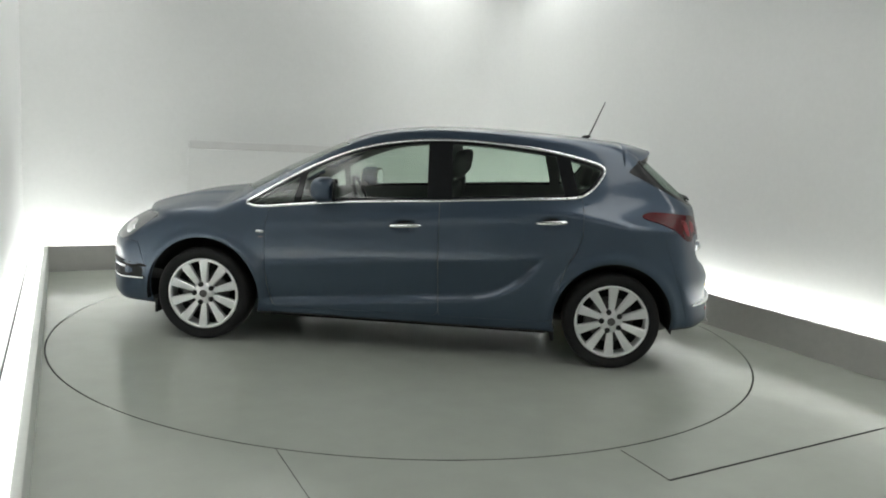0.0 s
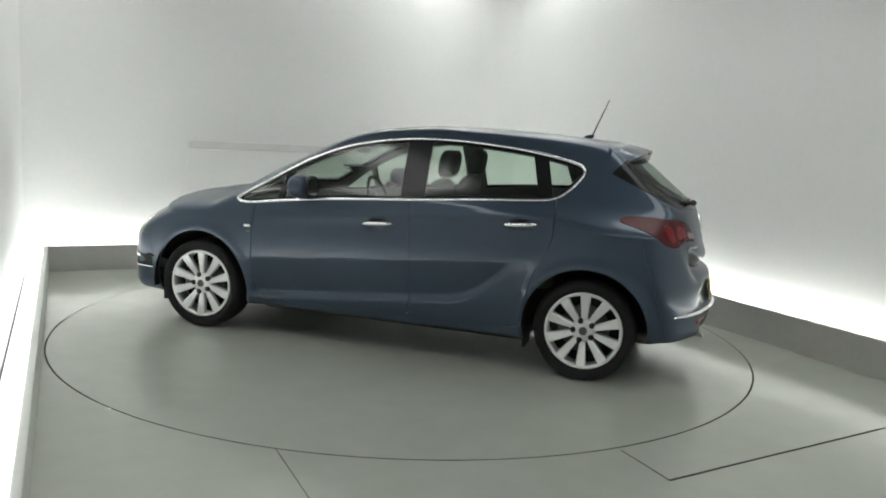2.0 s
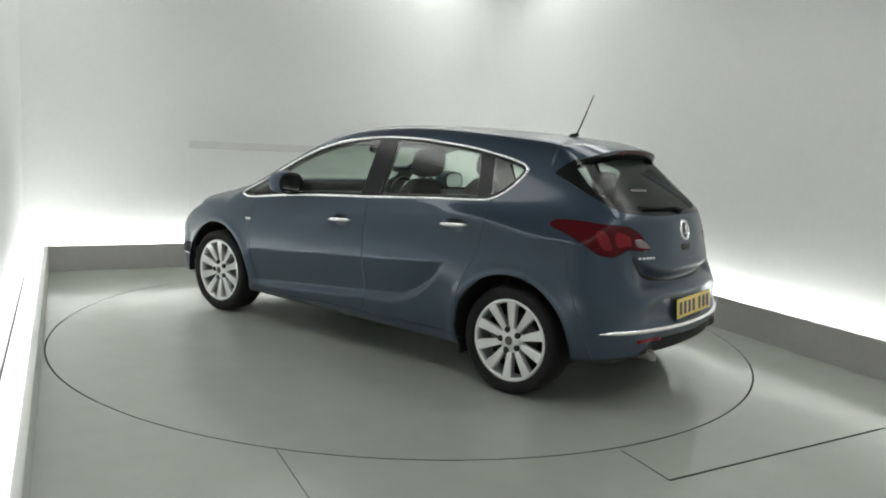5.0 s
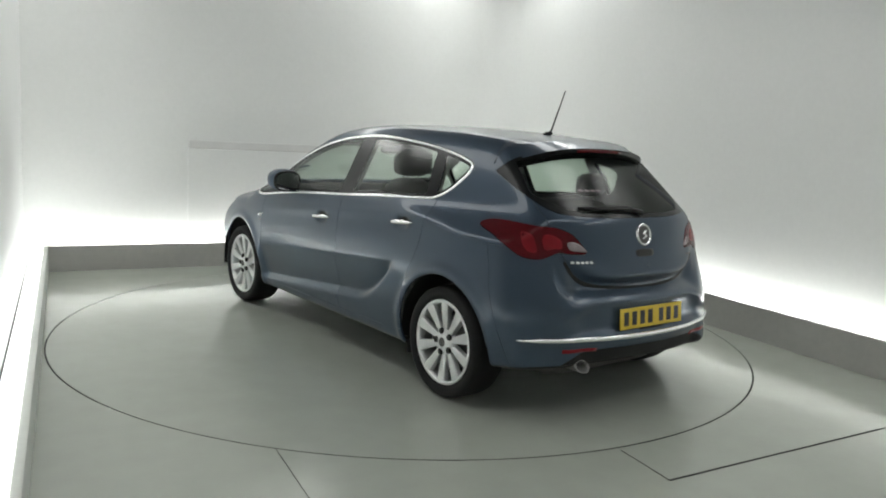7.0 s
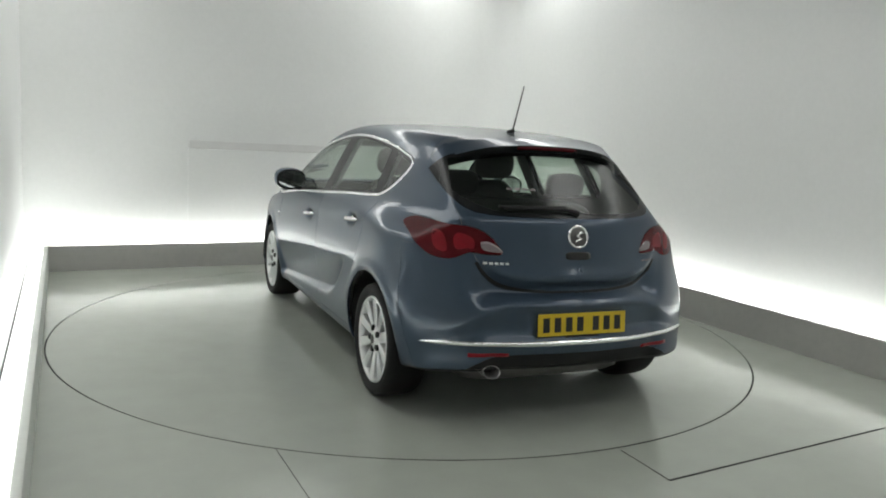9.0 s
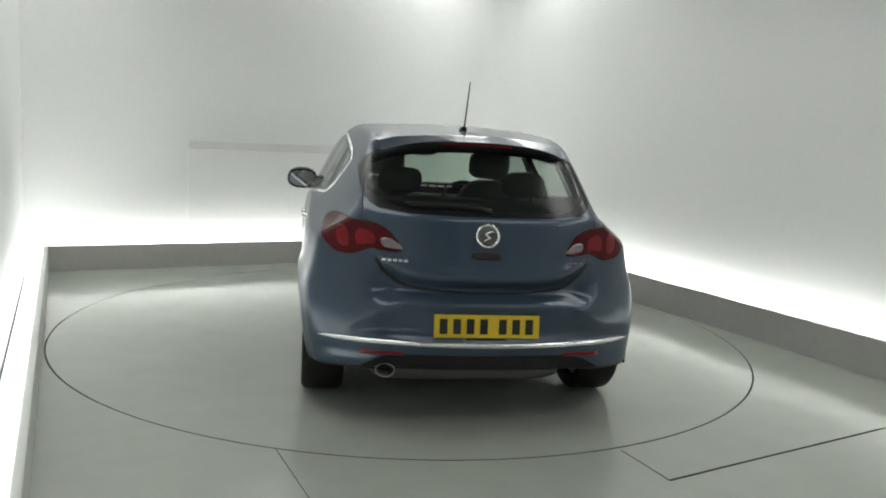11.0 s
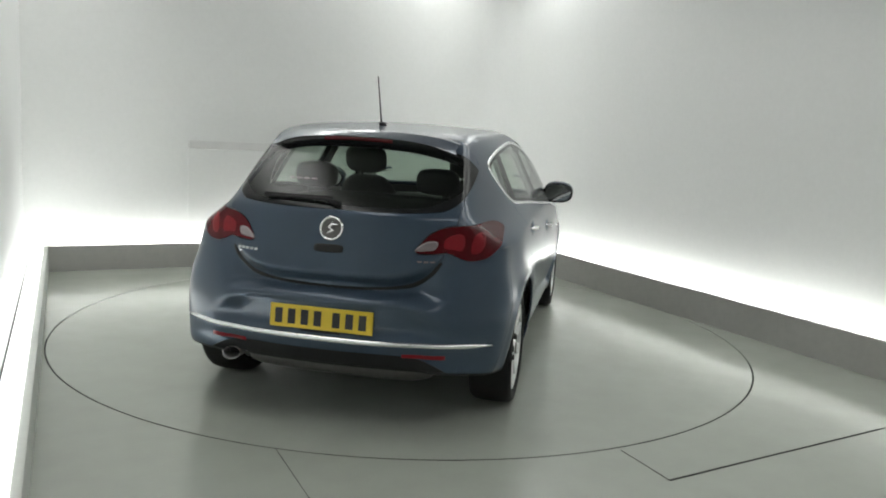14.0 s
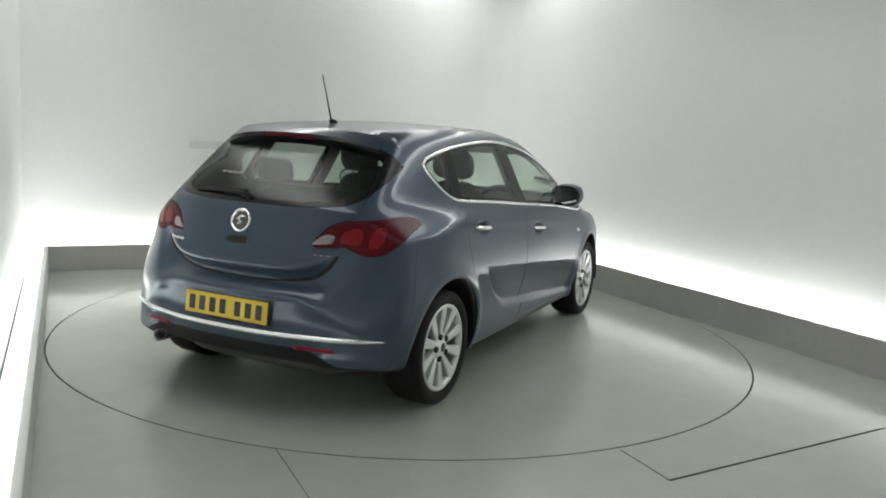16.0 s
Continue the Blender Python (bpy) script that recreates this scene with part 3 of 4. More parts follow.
car = new("car")
tagged(car, "dark metallic blue five-door hatchback with chrome window trim on the turntable", "car")
skin_part("body_shell", ["body"], M_PAINT, car, 0, 0.0012, text="dark blue metallic body shell with roof and wings")
skin_part("underbody", ["underbody"], M_PLASTIC, car, 0, 0.0, 0.0)
skin_part("tailgate", ["tailgate"], M_PAINT, car, 0)
skin_part("rear_bumper", ["rear_bumper"], M_PAINT, car, 0, 0.0004)
skin_part("rear_valance", ["valance"], M_PLASTIC, car, 0, text="black plastic lower bumper")
skin_part("front_bumper", ["front_bumper"], M_PAINT, car, 0)
skin_part("bonnet", ["bonnet"], M_PAINT, car, 0)
skin_part("windscreen", ["windscreen"], M_GLASS, car, 0, 0.0, 0.0, text="clear glass windscreen")
skin_part("rear_window", ["rear_window"], M_REARGLASS, car, 0, 0.0, 0.0, text="tinted glass rear window")
skin_part("rear_window_surround", ["rear_surround"], M_BLACK, car, 0, 0.001, 0.006, text="black border of the rear window")
for s in (1, -1):
    fd = skin_part("front_door", ["front_door"], M_PAINT, car, s)
    rd = skin_part("rear_door", ["rear_door"], M_PAINT, car, s)
    skin_part("window_frame", ["window_frame"], M_BLACK, car, s, 0.0, 0.012, text="gloss black window frame and pillars")
    skin_part("window_pane", ["front_window"], M_GLASS, fd, s, 0.0, 0.0, text="clear glass window")
    skin_part("quarter_light", ["quarter_light"], M_GLASS, car, s, 0.0, 0.0, text="small clear triangular window")
    skin_part("window_pane", ["rear_door_window"], M_GLASS, rd, s, 0.0, 0.0, text="clear glass window")
    skin_part("quarter_window", ["rear_quarter_window"], M_GLASS, car, s, 0.0, 0.0, text="small clear rear side window")
    skin_part("tail_light", ["tail_light"], M_RED, car, s, 0.002, 0.014, 0.003, text="dark red wraparound tail light lens")
    skin_part("headlight", ["headlight"], M_LAMP, car, s, 0.002, 0.014, 0.002, text="clear headlight")
# grey lining inside roof, pillars and doors
skin_part("lining", ["body", "front_door", "rear_door", "tailgate", "window_frame", "bonnet"], M_LINING, car, 0, 0.004, 0.0, -0.035, flip=True, text="grey cabin lining")


# ---- car details ----
def ribbon(bm, p, n, w, h, closed=False, dome=0.7):
    """A raised strip along surface points p with normals n."""
    t = np.roll(p, -1, 0) - np.roll(p, 1, 0)
    if not closed:
        t[0], t[-1] = p[1] - p[0], p[-1] - p[-2]
    b = np.cross(t, n)
    b /= np.maximum(np.linalg.norm(b, axis=1, keepdims=True), 1e-9)
    w = np.broadcast_to(np.asarray(w, float), (len(p),))[:, None]
    rows = [p - b * w / 2 - n * 0.002, p - b * w / 2 * dome + n * h, p + b * w / 2 * dome + n * h, p + b * w / 2 - n * 0.002]
    vs = [[bm.verts.new(q) for q in r] for r in rows]
    m = len(p)
    for i in range(m if closed else m - 1):
        j = (i + 1) % m
        for k in range(3):
            bm.faces.new((vs[k][i], vs[k][j], vs[k + 1][j], vs[k + 1][i]))
    if not closed:
        bm.faces.new([vs[k][0] for k in range(4)])
        bm.faces.new([vs[k][-1] for k in (3, 2, 1, 0)])
    bmesh.ops.recalc_face_normals(bm, faces=bm.faces[:])


def side_points(xz, s=1):
    o = np.stack([xz[:, 0], 0 * xz[:, 0], xz[:, 1]], -1)
    p = surface_point(o, np.tile([0.0, 1.0, 0.0], (len(o), 1)))
    n = normals_at(p)
    f = np.array([1, s, 1])
    return p * f, n * f


def rear_points(yz):
    o = np.stack([np.full(len(yz), -1.1), yz[:, 0], yz[:, 1]], -1)
    p = surface_point(o, np.tile([-1.0, 0.0, 0.0], (len(o), 1)))
    return p, normals_at(p)


def patch(bm, points, h, rings=4):
    """A thin cap on the skin with the outline that points(scale) gives."""
    loops = []
    for k in range(rings):
        p, n = points(1 - k / rings)
        lift = h if k else h * 0.4
        loops.append([bm.verts.new(q) for q in p + n * lift])
    p, n = points(1.0)
    base = [bm.verts.new(q) for q in p - n * 0.003]
    m = len(base)
    seq = [base] + loops
    for a, b in zip(seq, seq[1:]):
        for i in range(m):
            j = (i + 1) % m
            bm.faces.new((a[i], a[j], b[j], b[i]))
    bm.faces.new(loops[-1])
    bmesh.ops.recalc_face_normals(bm, faces=bm.faces[:])


def rear_patch(name, outline, h, mat, parent, label=""):
    c = np.mean(outline, 0)
    bm = bmesh.new()
    patch(bm, lambda k: rear_points(c + (outline - c) * k), h)
    return part(name, bm, mat, parent, label, True)


def oval(cy, cz, ry, rz, n=24, power=1.0):
    a = np.arange(n) * 2 * math.pi / n
    c, s = np.cos(a), np.sin(a)
    return np.stack([cy + ry * np.sign(c) * np.abs(c) ** power, cz + rz * np.sign(s) * np.abs(s) ** power], -1)


def revolve(bm, profile, seg=48, axis_y=True):
    """Turn a profile of (radius, y) round the y axis."""
    rings = [[bm.verts.new((r * math.cos(2 * math.pi * i / seg), y, r * math.sin(2 * math.pi * i / seg))) for i in range(seg)] for r, y in profile]
    for a, b in zip(rings, rings[1:]):
        for i in range(seg):
            j = (i + 1) % seg
            bm.faces.new((a[i], a[j], b[j], b[i]))
    return rings


def tube(bm, path, radii, seg=10, cap=True, squash=1.0):
    path = [Vector(p) for p in path]
    rings = []
    for i, p in enumerate(path):
        d = (path[min(i + 1, len(path) - 1)] - path[max(i - 1, 0)]).normalized()
        u = d.orthogonal().normalized() if i == 0 else (u - d * u.dot(d)).normalized()
        w = d.cross(u)
        r = radii[i] if isinstance(radii, (list, tuple)) else radii
        rings.append([bm.verts.new(p + r * (math.cos(2 * math.pi * k / seg) * u + squash * math.sin(2 * math.pi * k / seg) * w)) for k in range(seg)])
    for a, b in zip(rings, rings[1:]):
        for k in range(seg):
            bm.faces.new((a[k], a[(k + 1) % seg], b[(k + 1) % seg], b[k]))
    if cap:
        bm.faces.new(rings[0][::-1])
        bm.faces.new(rings[-1])


def blob(bm, centre, half, power=0.6, seg=20, rings=12, lean=0.0):
    """A cushion-like rounded box."""
    sg = lambda v: math.copysign(abs(v) ** power, v)
    rows = []
    for i in range(1, rings):
        th = math.pi * i / rings
        row = []
        for k in range(seg):
            ph = 2 * math.pi * k / seg
            z = half[2] * sg(math.cos(th))
            row.append(bm.verts.new((centre[0] + half[0] * sg(math.sin(th)) * sg(math.cos(ph)) + lean * z, centre[1] + half[1] * sg(math.sin(th)) * sg(math.sin(ph)), centre[2] + z)))
        rows.append(row)
    t = bm.verts.new((centre[0] + lean * half[2], centre[1], centre[2] + half[2]))
    b = bm.verts.new((centre[0] - lean * half[2], centre[1], centre[2] - half[2]))
    for r0, r1 in zip(rows, rows[1:]):
        for k in range(seg):
            j = (k + 1) % seg
            bm.faces.new((r0[k], r1[k], r1[j], r0[j]))
    for k in range(seg):
        j = (k + 1) % seg
        bm.faces.new((t, rows[0][k], rows[0][j]))
        bm.faces.new((b, rows[-1][j], rows[-1][k]))


# chrome round the windows, door handles, wing badges
for s in (1, -1):
    bm = bmesh.new()
    p, n = side_points(DLO, s)
    ribbon(bm, p, n, 0.019, 0.005, True)
    part("window_trim", bm, M_CHROME, car, "bright chrome strip round the side windows", True)
    for hx, hz in ((0.016, 0.852), (-0.915, 0.925)):
        u = np.linspace(-1, 1, 17)
        p, n = side_points(np.stack([hx + 0.105 * u, hz - 0.008 * u], -1), s)
        y0 = side_half_width(hx + 0.12, hz) + 0.002
        p[:, 1] = s * (y0 + 0.020 * (1 - u ** 4))
        n = np.tile([0.0, s * 1.0, 0.0], (17, 1))
        bm = bmesh.new()
        # black patch in the cup stands in for its shade
        cup = oval(hx, hz + 0.012, 0.052, 0.019, 20, 0.8)
        c = cup.mean(0)
        patch(bm, lambda k: side_points(c + (cup - c) * k, s), 0.001)
        part("handle_shade", bm, M_PLASTIC, car, "black patch in the handle recess as its shade", True)
        bm = bmesh.new()
        ribbon(bm, p, n, 0.010 + 0.016 * (1 - u ** 6), 0.010, False, 0.55)
        part("door_handle", bm, M_CHROME, car, "chrome door handle", True)
    bm = bmesh.new()
    p, n = side_points(np.stack([np.linspace(0.985, 0.935, 6), np.full(6, 0.757)], -1), s)
    ribbon(bm, p, n, 0.020, 0.004)
    part("wing_badge", bm, M_CHROME, car, "small chrome badge bar on the wing", True)
    bm = bmesh.new()
    p, n = side_points(np.stack([np.linspace(0.968, 0.938, 5), np.full(5, 0.722)], -1), s)
    ribbon(bm, p, n, 0.010, 0.002)
    part("wing_badge", bm, M_CLEAR, car, "small dull badge bar on the wing", True)
    for x0, x1, y0, y1, z0 in ((1.685, 1.705, 0.60, 0.79, 0.145), (-0.985, -0.965, 0.66, 0.83, 0.150)):
        bm = bmesh.new()
        box(bm, (x0, min(s * y0, s * y1), z0), (x1, max(s * y0, s * y1), 0.24), 0.004)
        part("air_deflector", bm, M_PLASTIC, car, "small black rubber air deflector")
    # black arch lining, a half drum behind each wheel
    for ax in (AX_F, AX_R):
        bm = bmesh.new()
        prof = [(0.384, 0.872 if ax < 0 else 0.868), (0.384, 0.50), (0.05, 0.48)]
        revolve(bm, [(r, y * s) for r, y in prof], 40)
        bmesh.ops.translate(bm, verts=bm.verts[:], vec=(ax, 0, AX_Z))
        bmesh.ops.delete(bm, geom=[v for v in bm.verts if v.co.z < 0.25], context="VERTS")
        part("arch_liner", bm, M_PLASTIC, car, "black wheel arch lining", True)


# under the floor: tray, rear silencer and axle beam, added to block light
bm = bmesh.new()
box(bm, (-0.95, -0.66, 0.150), (0.95, 0.66, 0.225), 0.02)
part("tray_blocker", bm, M_PLASTIC, car, "black tray added under the car to block light")
bm = bmesh.new()
blob(bm, (-1.66, 0.02, 0.235), (0.15, 0.52, 0.065), 0.5, 24, 10)
part("silencer_blocker", bm, M_BRAKE, car, "dull steel silencer shape added to block light", True)
bm = bmesh.new()
tube(bm, [(AX_R, -0.70, 0.25), (AX_R + 0.05, -0.4, 0.235), (AX_R + 0.05, 0.4, 0.235), (AX_R, 0.70, 0.25)], 0.045, 12)
part("axle_blocker", bm, M_PLASTIC, car, "black axle beam added to block light", True)


# wheels
def spoke_mesh():
    bm = bmesh.new()
    rows = []
    for r, w, z0 in ((0.060, 0.016, -0.012), (0.10, 0.0200, -0.008), (0.16, 0.0255, -0.001), (0.205, 0.0300, 0.003), (0.224, 0.033, 0.003)):
        rows.append([bm.verts.new((r, z0 + dz, c * w)) for c, dz in ((-1, -0.035), (-1, -0.005), (-0.75, 0.0), (0.75, 0.0), (1, -0.005), (1, -0.035))])
    for r0, r1 in zip(rows, rows[1:]):
        for i in range(5):
            bm.faces.new((r0[i], r0[i + 1], r1[i + 1], r1[i]))
    bmesh.ops.recalc_face_normals(bm, faces=bm.faces[:])
    if sum((f.normal.y for f in bm.faces)) < 0:
        bmesh.ops.reverse_faces(bm, faces=bm.faces[:])
    me = bpy.data.meshes.new("spoke")
    bm.to_mesh(me)
    bm.free()
    me.materials.append(M_ALLOY)
    return me


SPOKE = spoke_mesh()


def wheel(x, s):
    bm = bmesh.new()
    y = 0.862
    # spoked face: rim lip, barrel, ten tapered spokes and hub
    revolve(bm, [(0.238, -0.150), (0.226, -0.130), (0.214, -0.03), (0.216, 0.0), (0.226, 0.008), (0.236, 0.006), (0.240, -0.010)], 60)
    bmesh.ops.recalc_face_normals(bm, faces=bm.faces[:])
    m = pose(x, s * y, 0.311, 0, 0, 0 if s > 0 else 180)
    w = part("wheel", bm, M_ALLOY, car, "silver ten-spoke alloy wheel", True)
    w.matrix_basis = m
    bm = bmesh.new()
    revolve(bm, [(0.0, 0.004), (0.028, 0.004), (0.034, 0.000), (0.050, -0.004), (0.072, -0.012), (0.078, -0.040)], 40)
    bmesh.ops.recalc_face_normals(bm, faces=bm.faces[:])
    part("hub", bm, M_ALLOY, w, "", True)
    for k in range(10):
        sp = new("spoke", SPOKE)
        sp.parent = w
        sp.matrix_basis = pose(0, 0, 0, 0, 36 * k + 18, 0)
    bm = bmesh.new()
    prof = [(0.232, -0.19), (0.262, -0.208), (0.292, -0.205), (0.305, -0.185), (0.310, -0.15), (0.311, -0.09), (0.310, -0.03), (0.305, 0.0), (0.292, 0.015), (0.27, 0.018), (0.246, 0.010), (0.236, 0.0)]
    revolve(bm, prof, 72)
    part("tyre", bm, M_TYRE, w, "black rubber tyre", True)
    bm = bmesh.new()
    revolve(bm, [(0.0, -0.065), (0.148, -0.065), (0.150, -0.085), (0.0, -0.085)], 48)
    part("brake_disc", bm, M_BRAKE, w, "worn steel brake disc", True)
    bm = bmesh.new()
    revolve(bm, [(0.215, -0.12), (0.0, -0.13)], 40)
    part("wheel_back", bm, M_PLASTIC, w)
    bm = bmesh.new()
    revolve(bm, [(0.0, 0.0075), (0.024, 0.0075), (0.027, 0.002)], 30)
    part("centre_cap", bm, M_BRAKE, w, "grey centre cap", True)
    for k in range(5):
        a = 2 * math.pi * k / 5
        bm = bmesh.new()
        revolve(bm, [(0.0, 0.0), (0.0145, 0.0), (0.0175, -0.003), (0.0175, -0.016)], 12)
        bmesh.ops.translate(bm, verts=bm.verts[:], vec=(0.062 * math.cos(a), 0.003, 0.062 * math.sin(a)))
        part("wheel_bolt", bm, M_INK, w, "dark wheel bolt", True)
    bm = bmesh.new()
    box(bm, (0.09, -0.11, -0.06), (0.165, -0.05, 0.06), 0.01)
    part("brake_caliper", bm, M_BRAKE, w)


for x in (AX_F, AX_R):
    for s in (1, -1):
        wheel(x, s)

# spoiler over the rear window
edge_half = [(-1.612, 0.0, 1.410), (-1.608, 0.15, 1.407), (-1.592, 0.30, 1.395), (-1.555, 0.43, 1.368), (-1.478, 0.535, 1.322), (-1.402, 0.606, 1.262)]
edge = rounded(edge_half, 6, False)
edge = np.concatenate([edge[::-1], edge[1:] * [1, -1, 1]])
m = len(edge)
frac = np.abs(np.linspace(-1, 1, m))
root = np.stack([-1.36 - 0.02 * frac ** 6, edge[:, 1] * (1 - 0.035 * frac), edge[:, 2] + 0.06 * (1 - 0.6 * frac ** 8)], -1)
root = to_surface(root, 8)
root_n = normals_at(root)
under = to_surface(edge * [1, 0.985, 1] + np.array([0.11, 0, -0.03]) * (1 - 0.8 * frac[:, None] ** 8), 8)
# rear lip made deep, its black stands in for the spoiler's dark reflection
low_edge = edge - np.array([-0.012, 0, 0.058]) * (1 - 0.75 * frac[:, None] ** 6)
bm = bmesh.new()
mid = (root + edge) / 2 + np.array([0, 0, 0.010]) * (1 - frac[:, None] ** 4)
rows = [[bm.verts.new(q) for q in r] for r in (root - root_n * 0.004, root + root_n * 0.004, mid, edge + np.array([0.012, 0, 0.003]), edge)]
for a, b in zip(rows, rows[1:]):
    for i in range(m - 1):
        bm.faces.new((a[i], a[i + 1], b[i + 1], b[i]))
bmesh.ops.recalc_face_normals(bm, faces=bm.faces[:])
spoiler = part("spoiler", bm, M_PAINT, car, "blue roof spoiler", True)
bm = bmesh.new()
rows = [[bm.verts.new(q) for q in r] for r in (edge + np.array([0.001, 0, -0.001]), low_edge, under)]
for a, b in zip(rows, rows[1:]):
    for i in range(m - 1):
        bm.faces.new((a[i], a[i + 1], b[i + 1], b[i]))
bmesh.ops.recalc_face_normals(bm, faces=bm.faces[:])
part("spoiler_underside", bm, M_BLACK, spoiler, "black underside of the spoiler, rear lip deepened as dark reflection", True)
bm = bmesh.new()
u = np.linspace(-0.185, 0.185, 13)
p = np.stack([np.interp(u, edge[::-1, 1], edge[::-1, 0]) + 0.004, u, np.interp(u, edge[::-1, 1], edge[::-1, 2]) - 0.016], -1)
ribbon(bm, p, np.tile([-0.94, 0.0, -0.34], (13, 1)), 0.020, 0.004)
part("brake_light", bm, M_RED, spoiler, "dark red high brake light", True)

# antenna
bm = bmesh.new()
tube(bm, [(-1.165, 0, 1.462), (-1.175, 0, 1.474), (-1.20, 0, 1.486), (-1.215, 0, 1.486)], [0.026, 0.022, 0.012, 0.006], 14)
ant = part("antenna", bm, M_PLASTIC, car, "thin black roof antenna", True)
bm = bmesh.new()
tube(bm, [(-1.195, 0, 1.478), (-1.212, 0, 1.515), (-1.30, 0, 1.738)], [0.0065, 0.0048, 0.0030], 8)
part("mast", bm, M_PLASTIC, ant, "", True)

# rear bumper: chrome strip, reflectors, exhaust, number plate
bm = bmesh.new()
u = np.linspace(-0.80, 0.80, 61)
p, n = rear_points(np.stack([u, 0.447 - 0.006 * (u / 0.75) ** 2], -1))
ribbon(bm, p, n, 0.024 * np.minimum(1, (0.83 - np.abs(u)) / 0.12), 0.010)
part("bumper_trim", bm, M_CHROME, car, "chrome strip across the rear bumper", True)
for s in (1, -1):
    bm = bmesh.new()
    u = np.linspace(0.40, 0.60, 9)
    p, n = rear_points(np.stack([s * u, np.full(9, 0.388)], -1))
    ribbon(bm, p, n, 0.022, 0.004)
    part("reflector", bm, M_REDLIT, car, "red reflector in the rear bumper", True)
bm = bmesh.new()
rings = []
for ry, x0 in ((0.045, -1.83), (0.048, -2.026), (0.0465, -2.032), (0.0420, -2.026), (0.040, -1.83)):
    rings.append([bm.verts.new((x0 + 0.018 * math.sin(2 * math.pi * k / 28), 0.482 + ry * math.cos(2 * math.pi * k / 28), 0.304 + (ry - 0.018) * math.sin(2 * math.pi * k / 28))) for k in range(28)])
for a, b in zip(rings, rings[1:]):
    for k in range(28):
        bm.faces.new((a[k], a[(k + 1) % 28], b[(k + 1) % 28], b[k]))
bmesh.ops.recalc_face_normals(bm, faces=bm.faces[:])
ex = part("exhaust_tip", bm, M_EXHAUST, car, "oval chrome exhaust tip", True)
bm = bmesh.new()
box(bm, (-1.985, 0.450, 0.288), (-1.75, 0.514, 0.320), 0.012)
part("exhaust_pipe", bm, M_PLASTIC, ex, "black block inside the exhaust tip", True)

plate_pose = pose(-2.066, 0.0, 0.535, 0, 5.5, 0)
bm = bmesh.new()
box(bm, (-0.004, -0.26, -0.0555), (0.004, 0.26, 0.0555), 0.002)
plate = part("number_plate", bm, M_YELLOW, car, "yellow number plate with dark bars")
plate.matrix_basis = plate_pose
x0 = 0.215
for k, step in enumerate((0, 0.066, 0.066, 0.066, 0.094, 0.066, 0.066)):
    x0 -= step
    bm = bmesh.new()
    box(bm, (-0.0055, x0 - 0.019, -0.037), (-0.0042, x0 + 0.019, 0.036))
    part("bar", bm, M_INK, plate, "")
bm = bmesh.new()
box(bm, (-0.004, -0.10, -0.071), (0.02, 0.10, -0.058), 0.003)
part("plate_lamp", bm, M_PLASTIC, plate, "black plate lamp housing")

# tailgate: emblem, grip, script bars, wiper
em, en = rear_points(np.array([(0.0, 0.962)]))
bm = bmesh.new()
revolve(bm, [(0.0, 0.004), (0.049, 0.004), (0.051, 0.009), (0.056, 0.011), (0.061, 0.006), (0.062, -0.004)], 40)
emblem = part("emblem", bm, M_CHROME, car, "round chrome emblem on the tailgate", True)
emblem.matrix_basis = Matrix.Translation(em[0]) @ Vector(en[0]).to_track_quat("Y", "Z").to_matrix().to_4x4()
bm = bmesh.new()
revolve(bm, [(0.0, 0.0055), (0.046, 0.0055), (0.049, 0.004)], 30)
part("emblem_ground", bm, M_BRAKE, emblem, "grey emblem ground", True)
bm = bmesh.new()
tube(bm, [(-0.030, 0.008, 0.020), (-0.005, 0.010, 0.018), (0.012, 0.010, 0.004), (-0.010, 0.010, -0.010), (0.020, 0.008, -0.026)], [0.004, 0.008, 0.010, 0.008, 0.004], 8)
part("emblem_shape", bm, M_CHROME, emblem, "plain raised chrome shape", True)
rear_patch("tailgate_grip", oval(0.004, 0.868, 0.075, 0.020, 24, 0.5), 0.002, M_INK, car, "black tailgate grip")
for k in range(5):
    rear_patch("script_bar", oval(0.50 - 0.026 * k, 0.828, 0.0095, 0.006, 12, 0.4), 0.002, M_ALLOY, car)
for k in range(3):
    rear_patch("script_bar", oval(-0.44 - 0.03 * k, 0.832, 0.011, 0.004, 12, 0.4), 0.002, M_CLEAR, car)
bm = bmesh.new()
p, n = rear_points(np.array([(-0.02, 1.068), (0.05, 1.082), (0.20, 1.085), (0.38, 1.082)]))
p = p + n * np.array([[0.010], [0.016], [0.014], [0.012]])
tube(bm, p.tolist(), [0.018, 0.010, 0.008, 0.006], 8)
wiper = part("rear_wiper", bm, M_PLASTIC, car, "black rear wiper", True)
bm = bmesh.new()
u = np.linspace(0.03, 0.40, 12)
p, n = rear_points(np.stack([u, 1.098 - 0.01 * u], -1))
ribbon(bm, p + n * 0.004, n, 0.016, 0.010)
part("wiper_blade", bm, M_PLASTIC, wiper, "")

# black strip as shade in the gap below the tailgate, small sticker bars on the rear glass
bm = bmesh.new()
half = rounded([(0.0, 0.682), (0.22, 0.687), (0.40, 0.710), (0.492, 0.766), (0.540, 0.830)], 8, False)
p, n = rear_points(np.concatenate([half[::-1], half[1:] * [-1, 1]]))
ribbon(bm, p, n, 0.030 * np.minimum(1, (0.60 - np.abs(p[:, 1])) / 0.10), 0.0015)
part("tailgate_gap_shade", bm, M_PLASTIC, car, "black strip as shade in the gap below the tailgate", True)
for k in range(4):
    rear_patch("sticker_bar", oval(0.298 - 0.042 * k, 1.184, 0.016, 0.005, 12, 0.4), 0.001, M_CLEAR, car, "small pale sticker bar on the rear glass")

